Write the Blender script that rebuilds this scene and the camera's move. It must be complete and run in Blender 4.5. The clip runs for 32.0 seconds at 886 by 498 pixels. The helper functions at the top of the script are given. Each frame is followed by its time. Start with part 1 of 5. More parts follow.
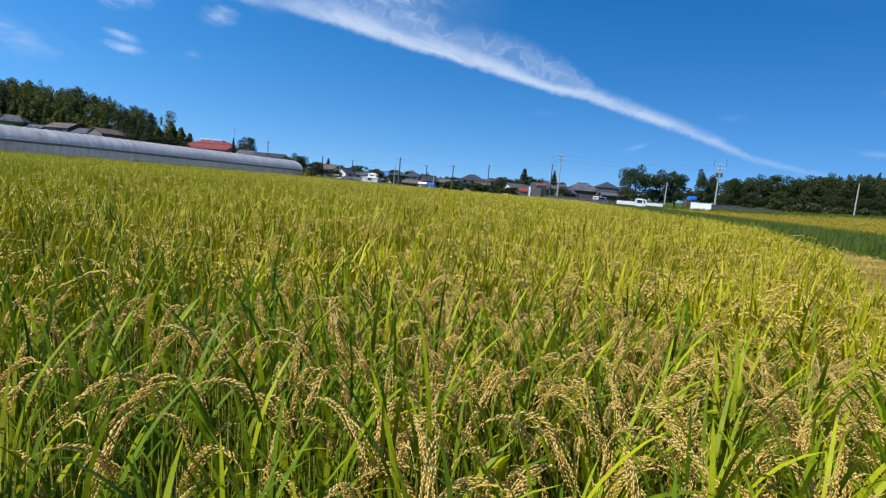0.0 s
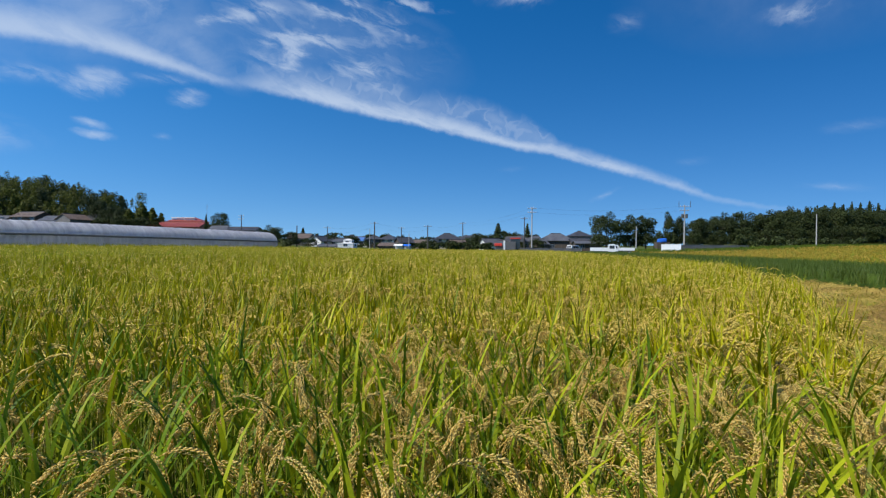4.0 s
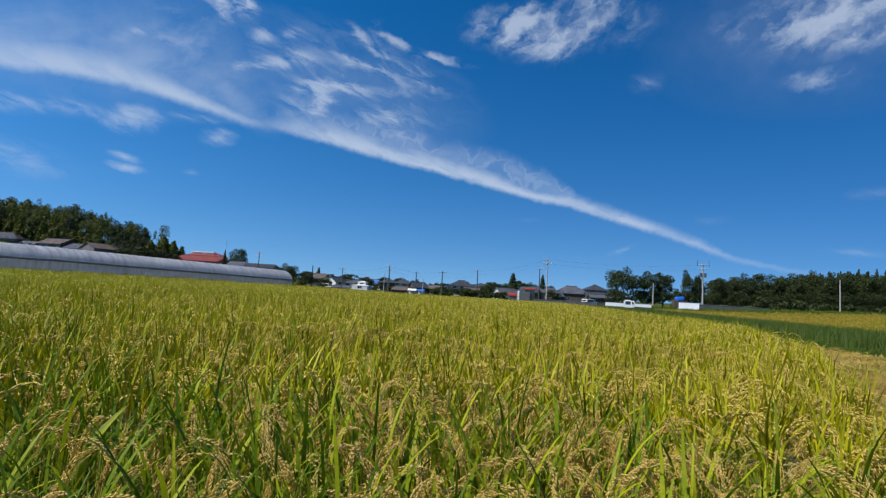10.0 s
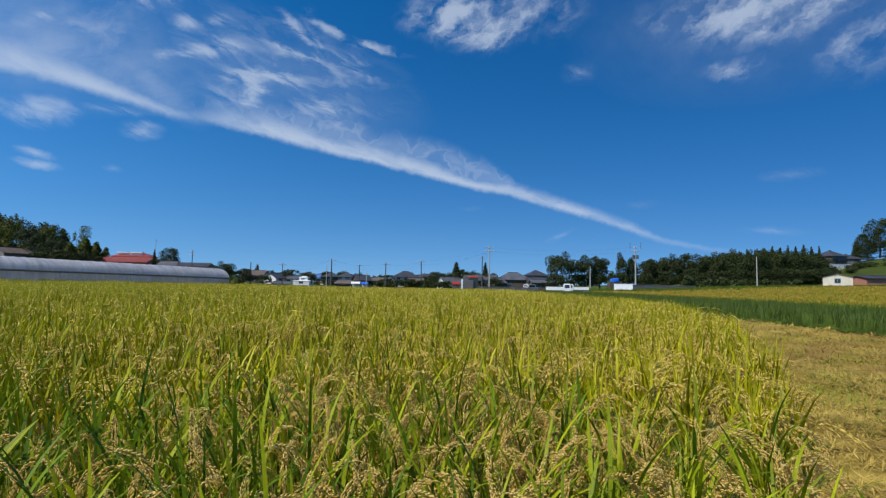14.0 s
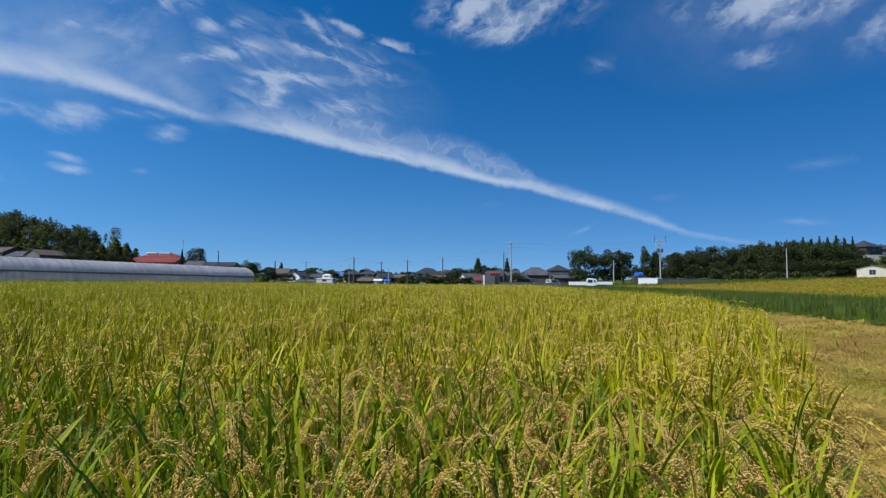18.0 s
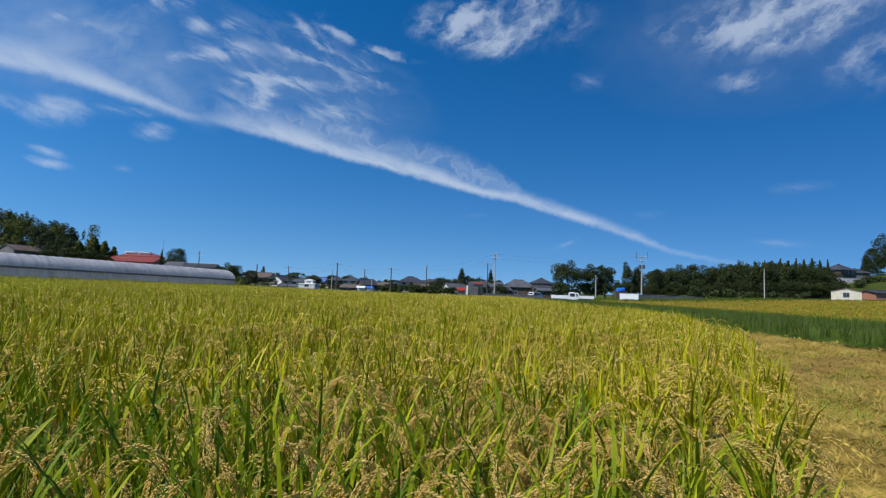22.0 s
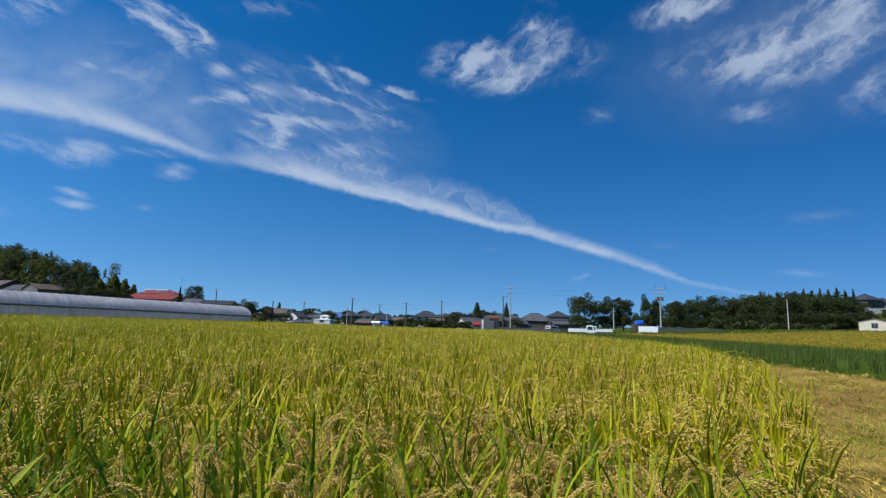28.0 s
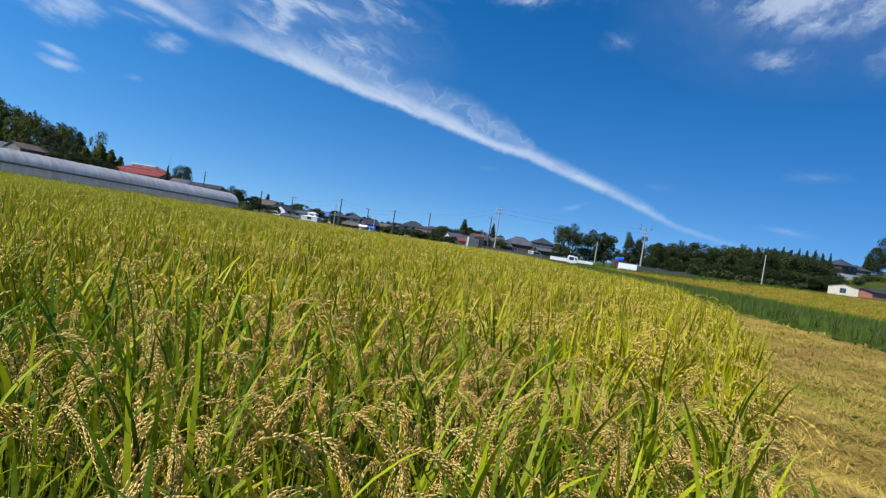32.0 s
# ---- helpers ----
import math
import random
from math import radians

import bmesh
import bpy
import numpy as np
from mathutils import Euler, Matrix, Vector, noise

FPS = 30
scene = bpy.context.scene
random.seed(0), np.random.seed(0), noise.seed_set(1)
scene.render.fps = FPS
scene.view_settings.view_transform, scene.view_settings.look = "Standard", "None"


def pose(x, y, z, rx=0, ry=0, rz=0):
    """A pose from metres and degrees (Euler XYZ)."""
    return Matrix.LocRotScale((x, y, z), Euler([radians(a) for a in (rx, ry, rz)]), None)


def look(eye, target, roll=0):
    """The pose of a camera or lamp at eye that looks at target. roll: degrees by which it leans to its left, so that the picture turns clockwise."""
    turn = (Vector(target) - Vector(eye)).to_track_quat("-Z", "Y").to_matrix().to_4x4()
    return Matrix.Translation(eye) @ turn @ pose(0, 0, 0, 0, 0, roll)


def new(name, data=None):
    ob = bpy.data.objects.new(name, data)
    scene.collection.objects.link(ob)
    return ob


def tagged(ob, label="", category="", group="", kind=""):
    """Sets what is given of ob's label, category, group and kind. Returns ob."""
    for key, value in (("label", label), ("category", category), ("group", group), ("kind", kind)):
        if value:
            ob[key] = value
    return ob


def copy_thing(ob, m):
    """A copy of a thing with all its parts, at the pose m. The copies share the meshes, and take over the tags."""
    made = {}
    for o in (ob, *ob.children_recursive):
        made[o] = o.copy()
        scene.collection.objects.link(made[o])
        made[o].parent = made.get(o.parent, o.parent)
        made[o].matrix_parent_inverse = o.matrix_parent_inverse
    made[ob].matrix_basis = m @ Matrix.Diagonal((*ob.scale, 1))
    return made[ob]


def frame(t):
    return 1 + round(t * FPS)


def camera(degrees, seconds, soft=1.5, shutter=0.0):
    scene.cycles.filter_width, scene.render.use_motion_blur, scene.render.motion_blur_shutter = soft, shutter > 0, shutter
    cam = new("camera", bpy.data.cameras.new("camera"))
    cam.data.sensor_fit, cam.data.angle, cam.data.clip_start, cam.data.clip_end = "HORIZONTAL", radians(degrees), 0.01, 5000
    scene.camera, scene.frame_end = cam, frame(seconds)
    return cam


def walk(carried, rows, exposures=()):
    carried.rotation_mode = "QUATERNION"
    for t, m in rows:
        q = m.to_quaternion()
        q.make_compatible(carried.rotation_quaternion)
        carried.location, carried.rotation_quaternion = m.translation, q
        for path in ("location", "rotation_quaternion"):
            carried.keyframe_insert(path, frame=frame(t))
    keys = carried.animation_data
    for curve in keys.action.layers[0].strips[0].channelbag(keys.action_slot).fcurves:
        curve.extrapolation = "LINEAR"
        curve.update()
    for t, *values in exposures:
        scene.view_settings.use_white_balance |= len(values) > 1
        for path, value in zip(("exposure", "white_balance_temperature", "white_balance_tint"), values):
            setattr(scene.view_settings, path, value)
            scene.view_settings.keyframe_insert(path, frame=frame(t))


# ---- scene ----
cam = camera(81.2, 32.0, soft=1.25)
PATH = [
    (0, (-0.231, 0.026, 1.501), (-1.238, 9.892, 0.280), 4.80),
    (0.5, (-0.227, 0.019, 1.498), (-1.248, 9.876, 0.230), 4.22),
    (1, (-0.208, 0.010, 1.505), (-1.278, 9.868, 0.290), 4.30),
    (1.5, (-0.183, 0.063, 1.534), (-1.378, 9.928, 0.465), 4.58),
    (2, (-0.149, 0.040, 1.559), (-1.481, 9.945, 1.215), 4.72),
    (2.5, (-0.147, 0.012, 1.508), (-1.313, 9.937, 1.861), 4.83),
    (3, (-0.155, -0.034, 1.479), (-0.919, 9.933, 1.742), 3.53),
    (3.5, (-0.141, -0.078, 1.489), (-0.812, 9.899, 1.500), 2.22),
    (5.5, (-0.080, 0.094, 1.443), (-0.696, 10.074, 1.347), -3.77),
    (6, (-0.067, 0.120, 1.433), (-0.488, 10.111, 1.454), -2.09),
    (6.5, (-0.080, 0.062, 1.450), (-0.391, 10.057, 1.499), -0.86),
    (7, (-0.090, 0.021, 1.458), (-0.484, 10.013, 1.579), 0.37),
    (7.5, (-0.069, 0.033, 1.476), (-0.708, 10.009, 1.733), -0.15),
    (8, (-0.057, 0.028, 1.483), (-0.946, 9.978, 1.938), -1.18),
    (8.5, (-0.090, -0.053, 1.485), (-1.189, 9.872, 2.030), -1.74),
    (9, (-0.098, -0.061, 1.480), (-1.053, 9.878, 2.019), -3.65),
    (9.5, (-0.040, 0.029, 1.516), (-1.112, 9.947, 2.213), 1.08),
    (10, (0.010, 0.043, 1.484), (-0.970, 9.960, 2.312), 3.45),
    (10.5, (0.032, 0.052, 1.490), (-0.840, 9.983, 2.279), 3.21),
    (11, (0.048, 0.045, 1.493), (-0.613, 9.994, 2.256), 3.09),
    (11.5, (0.049, 0.042, 1.499), (-0.385, 10.005, 2.239), 1.71),
    (12, (0.054, 0.047, 1.475), (-0.286, 10.018, 2.150), 1.19),
    (12.5, (0.061, 0.050, 1.469), (-0.177, 10.028, 2.089), 1.48),
    (13, (0.075, 0.061, 1.473), (0.074, 10.042, 2.101), 1.70),
    (13.5, (0.060, 0.048, 1.479), (0.180, 10.025, 2.152), 1.40),
    (14, (0.066, 0.050, 1.486), (0.190, 10.026, 2.175), 0.93),
    (14.5, (0.063, 0.028, 1.489), (0.152, 10.001, 2.221), 1.07),
    (16.5, (0.056, -0.044, 1.495), (-0.009, 9.932, 2.191), 0.56),
    (17, (0.063, -0.036, 1.485), (-0.094, 9.942, 2.132), 1.27),
    (17.5, (0.058, -0.033, 1.487), (-0.196, 9.947, 2.069), 0.66),
    (18, (0.062, -0.017, 1.488), (-0.225, 9.960, 2.101), 0.27),
    (18.5, (0.049, -0.023, 1.505), (-0.166, 9.951, 2.182), -0.56),
    (19, (0.041, -0.018, 1.478), (-0.207, 9.954, 2.183), -0.14),
    (19.5, (0.053, -0.006, 1.476), (-0.209, 9.970, 2.119), 0.51),
    (20, (0.048, 0.002, 1.476), (-0.231, 9.979, 2.093), 0.48),
    (20.5, (0.039, 0.003, 1.481), (-0.231, 9.975, 2.167), 2.64),
    (21, (0.043, 0.009, 1.485), (-0.118, 9.979, 2.242), 2.52),
    (21.5, (0.040, 0.006, 1.486), (-0.024, 9.974, 2.283), 2.11),
    (22, (0.045, -0.002, 1.487), (0.056, 9.966, 2.286), 2.12),
    (22.5, (0.047, -0.013, 1.489), (0.073, 9.950, 2.351), 3.35),
    (23, (0.060, -0.022, 1.486), (0.090, 9.937, 2.388), 4.65),
    (23.5, (0.053, -0.038, 1.489), (0.026, 9.919, 2.411), 3.67),
    (24, (0.053, -0.037, 1.492), (-0.060, 9.918, 2.430), 2.67),
    (24.5, (0.109, -0.052, 1.506), (0.148, 9.913, 2.343), -0.26),
    (25, (0.212, -0.096, 1.530), (-0.041, 9.882, 2.133), -3.28),
    (25.5, (0.164, -0.069, 1.506), (0.120, 9.905, 2.219), -3.72),
    (27.5, (0.127, 0.046, 1.495), (-0.009, 9.934, 2.983), 1.09),
    (28, (0.128, 0.041, 1.474), (-0.170, 9.931, 2.919), 1.59),
    (28.5, (0.141, 0.031, 1.477), (-0.343, 9.907, 2.971), 1.20),
    (29, (0.126, 0.017, 1.469), (-0.407, 9.904, 2.874), 1.41),
    (29.5, (-0.080, 0.011, 1.545), (-0.970, 9.897, 2.764), 3.77),
    (30, (-0.178, -0.212, 1.573), (-1.236, 9.718, 2.097), 6.04),
    (30.5, (-0.175, -0.201, 1.535), (-0.396, 9.795, 1.346), 15.28),
    (31, (-0.040, -0.097, 1.479), (-0.127, 9.878, 0.773), 12.80),
    (31.5, (0.159, -0.004, 1.465), (-0.026, 9.976, 0.862), 9.76),
    (32, (0.193, 0.156, 1.409), (0.235, 10.154, 1.219), 8.85),
]
walk(cam, [(t, look(eye, target, roll)) for t, eye, target, roll in PATH],
     exposures=[(0.0, 0.34), (1.4, 0.34), (2.2, 0.3), (3.0, 0.13), (6.0, 0.12), (9.0, 0.03), (12.0, 0.0), (28.0, 0.0), (30.0, -0.03), (31.0, 0.08), (32.0, 0.25)])

# ---- world and sun ----
SUN_AZ, SUN_EL = radians(-122), radians(50)


class Net:
    """A small helper to wire shader nodes."""

    def __init__(self, tree):
        self.tree = tree
        tree.nodes.clear()

    def add(self, kind):
        return self.tree.nodes.new(kind)

    def link(self, a, b):
        self.tree.links.new(a, b)

    def put(self, socket, value):
        if isinstance(value, bpy.types.NodeSocket):
            self.link(value, socket)
        else:
            socket.default_value = value

    def math(self, op, a, b=0.0, c=0.0, clamp=False):
        n = self.add("ShaderNodeMath")
        n.operation, n.use_clamp = op, clamp
        for s, v in zip(n.inputs, (a, b, c)):
            self.put(s, v)
        return n.outputs[0]

    def ramp(self, v, a, b, x=0.0, y=1.0, smooth=False):
        n = self.add("ShaderNodeMapRange")
        n.interpolation_type = "SMOOTHSTEP" if smooth else "LINEAR"
        for s, u in zip(n.inputs, (v, a, b, x, y)):
            self.put(s, u)
        return n.outputs[0]

    def noise(self, vec, scale, detail=3.0, rough=0.5, distortion=0.0, color=False):
        n = self.add("ShaderNodeTexNoise")
        if vec is not None:
            self.link(vec, n.inputs["Vector"])
        n.inputs["Scale"].default_value = scale
        n.inputs["Detail"].default_value = detail
        n.inputs["Roughness"].default_value = rough
        n.inputs["Distortion"].default_value = distortion
        return n.outputs["Color" if color else "Fac"]

    def mix(self, fac, a, b, blend="MIX"):
        n = self.add("ShaderNodeMix")
        n.data_type, n.blend_type = "RGBA", blend
        self.put(n.inputs[0], fac)
        for s, v in ((n.inputs[6], a), (n.inputs[7], b)):
            self.put(s, (*v, 1) if isinstance(v, tuple) and len(v) == 3 else v)
        return n.outputs[2]

    def combine(self, x, y, z=0.0):
        n = self.add("ShaderNodeCombineXYZ")
        for s, v in zip(n.inputs, (x, y, z)):
            self.put(s, v)
        return n.outputs[0]

    def vec(self, op, a, b):
        n = self.add("ShaderNodeVectorMath")
        n.operation = op
        self.put(n.inputs[0], a)
        self.put(n.inputs[1], b)
        return n.outputs[0]


def make_world():
    world = bpy.data.worlds.new("sky")
    scene.world = world
    world.use_nodes = True
    w = Net(world.node_tree)
    sky = w.add("ShaderNodeTexSky")
    sky.sky_type, sky.sun_disc = "NISHITA", False
    sky.sun_elevation, sky.sun_rotation = SUN_EL, SUN_AZ
    sky.altitude, sky.air_density, sky.dust_density, sky.ozone_density = 20, 1.0, 0.15, 4.0
    tint = w.add("ShaderNodeHueSaturation")
    tint.inputs["Hue"].default_value = 0.5
    tint.inputs["Saturation"].default_value = 1.375
    sep = w.add("ShaderNodeSeparateXYZ")
    w.link(w.add("ShaderNodeTexCoord").outputs["Generated"], sep.inputs[0])
    # clean air after rain: the pale belt at the horizon is narrow and blue
    lifted = w.math("ADD", w.math("MULTIPLY", sep.outputs[2], 0.88), 0.115)
    w.link(w.combine(sep.outputs[0], sep.outputs[1], lifted), sky.inputs["Vector"])
    w.link(sky.outputs[0], tint.inputs["Color"])
    blued = w.mix(1.0, tint.outputs[0], (1.06, 0.99, 1.02), "MULTIPLY")
    # deeper towards the side that lies across the sun's way
    deep = w.math("MULTIPLY", w.math("ADD", w.math("COSINE", w.math("SUBTRACT", w.math("ARCTAN2", sep.outputs[0], sep.outputs[1]), radians(62))), 1.0), 0.5)
    blued = w.mix(w.math("POWER", deep, 1.8), blued, w.mix(1.0, blued, (0.60, 0.65, 0.72), "MULTIPLY"))
    deg = 180 / math.pi
    az = w.math("MULTIPLY", w.math("ARCTAN2", sep.outputs[0], sep.outputs[1]), deg)
    el = w.math("MULTIPLY", w.math("ARCSINE", sep.outputs[2]), deg)
    plain = w.combine(az, el)
    # wind-torn edges: the sky plane is bent by two noises
    bend = w.vec("SUBTRACT", w.noise(plain, 0.3, 4, 0.6, color=True), (0.5, 0.5, 0.5))
    fine = w.vec("SUBTRACT", w.noise(plain, 1.1, 4, 0.62, color=True), (0.5, 0.5, 0.5))
    bent = w.vec("ADD", plain, w.vec("MULTIPLY", bend, (2.4, 1.8, 0)))
    bent = w.vec("ADD", bent, w.vec("MULTIPLY", fine, (1.1, 0.9, 0)))
    soft = w.vec("ADD", plain, w.vec("MULTIPLY", fine, (0.7, 0.5, 0)))
    s2 = w.add("ShaderNodeSeparateXYZ")
    w.link(soft, s2.inputs[0])
    baz, bel = w.ramp(s2.outputs[0], -64, 40), s2.outputs[1]

    def line(v, points):
        """A value that follows points along the azimuth."""
        n = w.add("ShaderNodeValToRGB")
        w.link(v, n.inputs[0])
        stops = n.color_ramp.elements
        while len(stops) < len(points):
            stops.new(0.5)
        for stop, (a, value) in zip(stops, points):
            stop.position = (a + 64) / 104
            stop.color = (value / 20, value / 20, value / 20, 1)
        g = w.add("ShaderNodeSeparateColor")
        w.link(n.outputs[0], g.inputs[0])
        return w.math("MULTIPLY", g.outputs[0], 20.0)

    def grain(vec, lean, along, across, scale, low, high, distortion=0.4):
        """Fibres of ice drawn out along one lean."""
        m = w.add("ShaderNodeMapping")
        w.link(vec, m.inputs[0])
        m.inputs["Rotation"].default_value = (0, 0, radians(-lean))
        n = w.add("ShaderNodeMapping")
        w.link(m.outputs[0], n.inputs[0])
        n.inputs["Scale"].default_value = (along, across, 1)
        return w.ramp(w.noise(n.outputs[0], scale, 5, 0.6, distortion), low, high, smooth=True)

    def times(*v):
        total = v[0]
        for k in v[1:]:
            total = w.math("MULTIPLY", total, k)
        return total

    def most(*v):
        total = v[0]
        for k in v[1:]:
            total = w.math("MAXIMUM", total, k)
        return total

    # the long trail: a sharp foot, a soft back
    foot = line(baz, [(-26.5, 15.9), (-23, 15.5), (-19, 15.1), (-15.5, 14.4), (-12, 13.8), (-6.7, 13.0), (0, 11.5), (4.2, 10.5), (8, 9.9), (12, 8.6), (17.4, 7.0), (20.7, 5.8), (23.4, 4.7), (28, 3.7), (32, 3.3)])
    deep = line(baz, [(-26.5, 0.9), (-23, 1.9), (-19, 2.3), (-12, 2.2), (-5, 2.0), (0, 1.75), (4, 1.1), (7, 1.25), (12, 1.35), (16, 1.15), (21, 0.9), (24, 0.5), (30, 0.35)])
    lace_top = line(baz, [(-26, 2.6), (-20, 3.4), (-12, 4.6), (-9.5, 5.0), (-7, 3.6), (-4, 4.6), (1.5, 4.6), (5, 3.9), (8.4, 2.2), (10, 0.9), (30, 0.5)])
    gain = line(baz, [(-28.5, 0.0), (-26, 0.2), (-22, 0.7), (-18, 0.92), (-11, 0.92), (8, 0.92), (15, 0.86), (20, 0.62), (25, 0.42), (29, 0.24), (32, 0.0)])
    over = w.math("SUBTRACT", bel, foot)
    under = w.ramp(over, -0.25, 0.5, smooth=True)
    back = w.math("SUBTRACT", 1.0, w.ramp(w.math("DIVIDE", over, deep), 0.3, 1.45, smooth=True))
    thin = grain(soft, -17, 0.25, 0.9, 0.9, 0.22, 0.62)
    core = times(under, back, w.ramp(thin, 0, 1, 0.55, 1.0))
    # loops and ribs of ice that stand on the trail
    loops = w.noise(w.vec("ADD", soft, w.vec("MULTIPLY", bend, (0.8, 0.8, 0))), 0.42, 2.0, 0.5, 0.35)
    ridge = w.ramp(w.math("ABSOLUTE", w.math("SUBTRACT", loops, 0.5)), 0.0, 0.12, 1.0, 0.0, True)
    haze = w.ramp(loops, 0.35, 0.7, 0.2, 0.45)
    rise = w.math("SUBTRACT", 1.0, w.ramp(w.math("DIVIDE", over, lace_top), 0.55, 1.05, smooth=True))
    band = w.math("MULTIPLY", most(core, times(under, rise, most(w.math("MULTIPLY", ridge, 0.5), haze), 0.85)), gain)
    # the older trail towards the hill: its foot arches and its back melts away upwards
    foot = line(baz, [(-62, 14.6), (-46.5, 16.5), (-43.4, 17.05), (-38.7, 17.3), (-35, 17.0), (-32, 16.6), (-28, 15.9), (-25, 15.6)])
    deep = line(baz, [(-62, 2.4), (-44, 2.2), (-38, 1.95), (-33, 1.3), (-29, 0.85), (-25, 0.6)])
    gain = line(baz, [(-62, 0.5), (-46, 0.78), (-34, 0.86), (-28.5, 0.7), (-25.5, 0.25), (-23, 0.0)])
    over = w.math("SUBTRACT", bel, foot)
    under = w.ramp(over, -0.45, 0.55, smooth=True)
    back = w.math("SUBTRACT", 1.0, w.ramp(w.math("DIVIDE", over, deep), 0.3, 1.6, smooth=True))
    melt = times(w.math("SUBTRACT", 1.0, w.ramp(over, 1.0, 7.5, smooth=True)), grain(soft, 18, 0.14, 0.4, 1.0, 0.25, 0.75), 0.42)
    band = most(band, times(under, most(times(back, w.ramp(thin, 0, 1, 0.7, 1.0)), melt), gain))

    def puff(vec, a, e, wide, high, lean, strength):
        m = w.add("ShaderNodeMapping")
        m.vector_type = "TEXTURE"
        w.link(vec, m.inputs[0])
        m.inputs["Location"].default_value = (a, e, 0)
        m.inputs["Rotation"].default_value = (0, 0, radians(lean))
        m.inputs["Scale"].default_value = (wide, high, 1)
        n = w.add("ShaderNodeVectorMath")
        n.operation = "LENGTH"
        w.link(m.outputs[0], n.inputs[0])
        return w.ramp(n.outputs["Value"], 0.0, 1.32, strength, 0.0)

    def cloud(vec, puffs, fibre, ragged):
        cover = 0.0
        for p in puffs:
            cover = w.math("MAXIMUM", cover, puff(vec, *p))
        rag = w.math("MULTIPLY", w.math("SUBTRACT", fibre, 0.55), ragged)
        return w.ramp(w.math("ADD", cover, w.math("MULTIPLY", rag, w.ramp(cover, 0.0, 0.45))), 0.0, 1.05, 0.0, 1.0, True)

    # each: azimuth, height, half length, half width, lean, strength
    down = grain(soft, -14, 0.36, 1.2, 0.6, 0.28, 0.72, 0.6)
    hooks = cloud(soft, [
        (-15.6, 25.6, 3.6, 0.6, -38, 0.7), (-11.6, 25.9, 3.6, 0.55, -18, 0.85), (-7.2, 24.9, 3.8, 0.5, -8, 0.85), (-15.6, 23.4, 3.4, 0.8, -14, 0.85), (-13.4, 24.6, 2.8, 0.5, -50, 0.5),
        (-10.4, 22.9, 4.4, 0.8, -18, 0.45), (-8.0, 22.3, 0.6, 1.8, 20, 0.45), (-14.9, 27.4, 1.0, 0.6, 30, 0.6), (-12.6, 23.2, 5.2, 2.6, -20, 0.3), (-9.4, 23.6, 3.0, 0.3, -28, 0.4),
    ], down, 1.0)
    knots = cloud(soft, [
        (-19.4, 20.6, 4.2, 1.0, 2, 0.92), (-19.8, 19.1, 2.3, 1.2, 34, 0.95), (-25.4, 22.3, 4.2, 0.7, 14, 0.72), (-22.4, 23.4, 2.4, 0.6, -8, 0.45),
        (-28.8, 21.1, 0.9, 0.8, 20, 0.6), (-12.8, 18.3, 4.2, 1.1, -4, 0.7), (-11.3, 17.0, 0.9, 1.7, -20, 0.5), (-17.0, 22.0, 3.0, 0.6, 0, 0.4), (-22.6, 18.2, 2.4, 1.3, -24, 0.45),
    ], down, 1.0)
    scraps = cloud(soft, [
        (-26.8, 24.5, 1.5, 0.75, 10, 0.7), (-24.0, 25.4, 1.6, 0.7, 6, 0.72), (-38.2, 22.2, 2.6, 0.7, 34, 0.5), (-37.8, 14.4, 2.7, 1.3, 10, 0.92),
        (-41.8, 14.4, 4.0, 0.9, 3, 0.55), (-46.5, 13.8, 3.0, 1.0, 8, 0.5), (-30.1, 14.2, 1.8, 0.95, 8, 0.78), (-32.0, 15.6, 3.4, 0.5, 2, 0.5),
        (-38.0, 10.8, 1.4, 0.45, -10, 0.75), (-37.8, 9.9, 1.7, 0.45, -4, 0.8), (-32.3, 10.3, 0.8, 0.35, 0, 0.35), (-46.2, 9.2, 4.6, 1.6, -4, 0.42),
    ], down, 0.7)
    slips = cloud(soft, [
        (34.9, 10.6, 2.7, 0.6, 0, 0.26), (33.5, 5.5, 2.8, 0.45, -4, 0.26), (13.5, 5.5, 1.8, 0.34, 24, 0.3), (21.9, 8.6, 1.8, 0.5, 0, 0.22), (15.4, 22.3, 2.0, 1.2, 0, 0.3), (3.6, 8.4, 1.8, 0.4, 4, 0.16),
    ], down, 0.6)
    up = grain(bent, 24, 0.5, 1.0, 0.5, 0.26, 0.76, 0.2)
    corner = cloud(bent, [
        (-32.4, 27.4, 4.6, 1.5, -8, 1.0), (-28.6, 27.0, 2.0, 0.9, -30, 0.7), (-30.8, 25.6, 1.1, 0.9, -40, 0.6), (-43.0, 25.6, 4.0, 1.4, 30, 0.45), (-22.0, 31.0, 5.0, 1.0, 10, 0.3),
    ], down, 1.0)
    heap = cloud(bent, [
        (1.2, 28.2, 5.6, 2.1, 4, 0.95), (5.4, 27.4, 5.4, 2.5, 8, 1.0), (9.0, 28.9, 4.2, 2.2, 30, 0.9), (7.6, 31.2, 3.4, 1.8, 40, 0.5), (13.0, 28.4, 4.0, 3.0, 0, 0.3),
        (24.8, 31.2, 5.0, 1.6, 2, 0.9), (32.6, 25.4, 8.6, 2.8, -4, 0.95), (37.0, 27.2, 5.0, 3.2, 20, 0.8), (26.8, 26.0, 5.0, 1.6, -6, 0.62), (30.8, 20.8, 3.4, 1.0, -4, 0.55), (40.4, 21.0, 3.4, 3.0, 40, 0.5),
    ], up, 0.95)
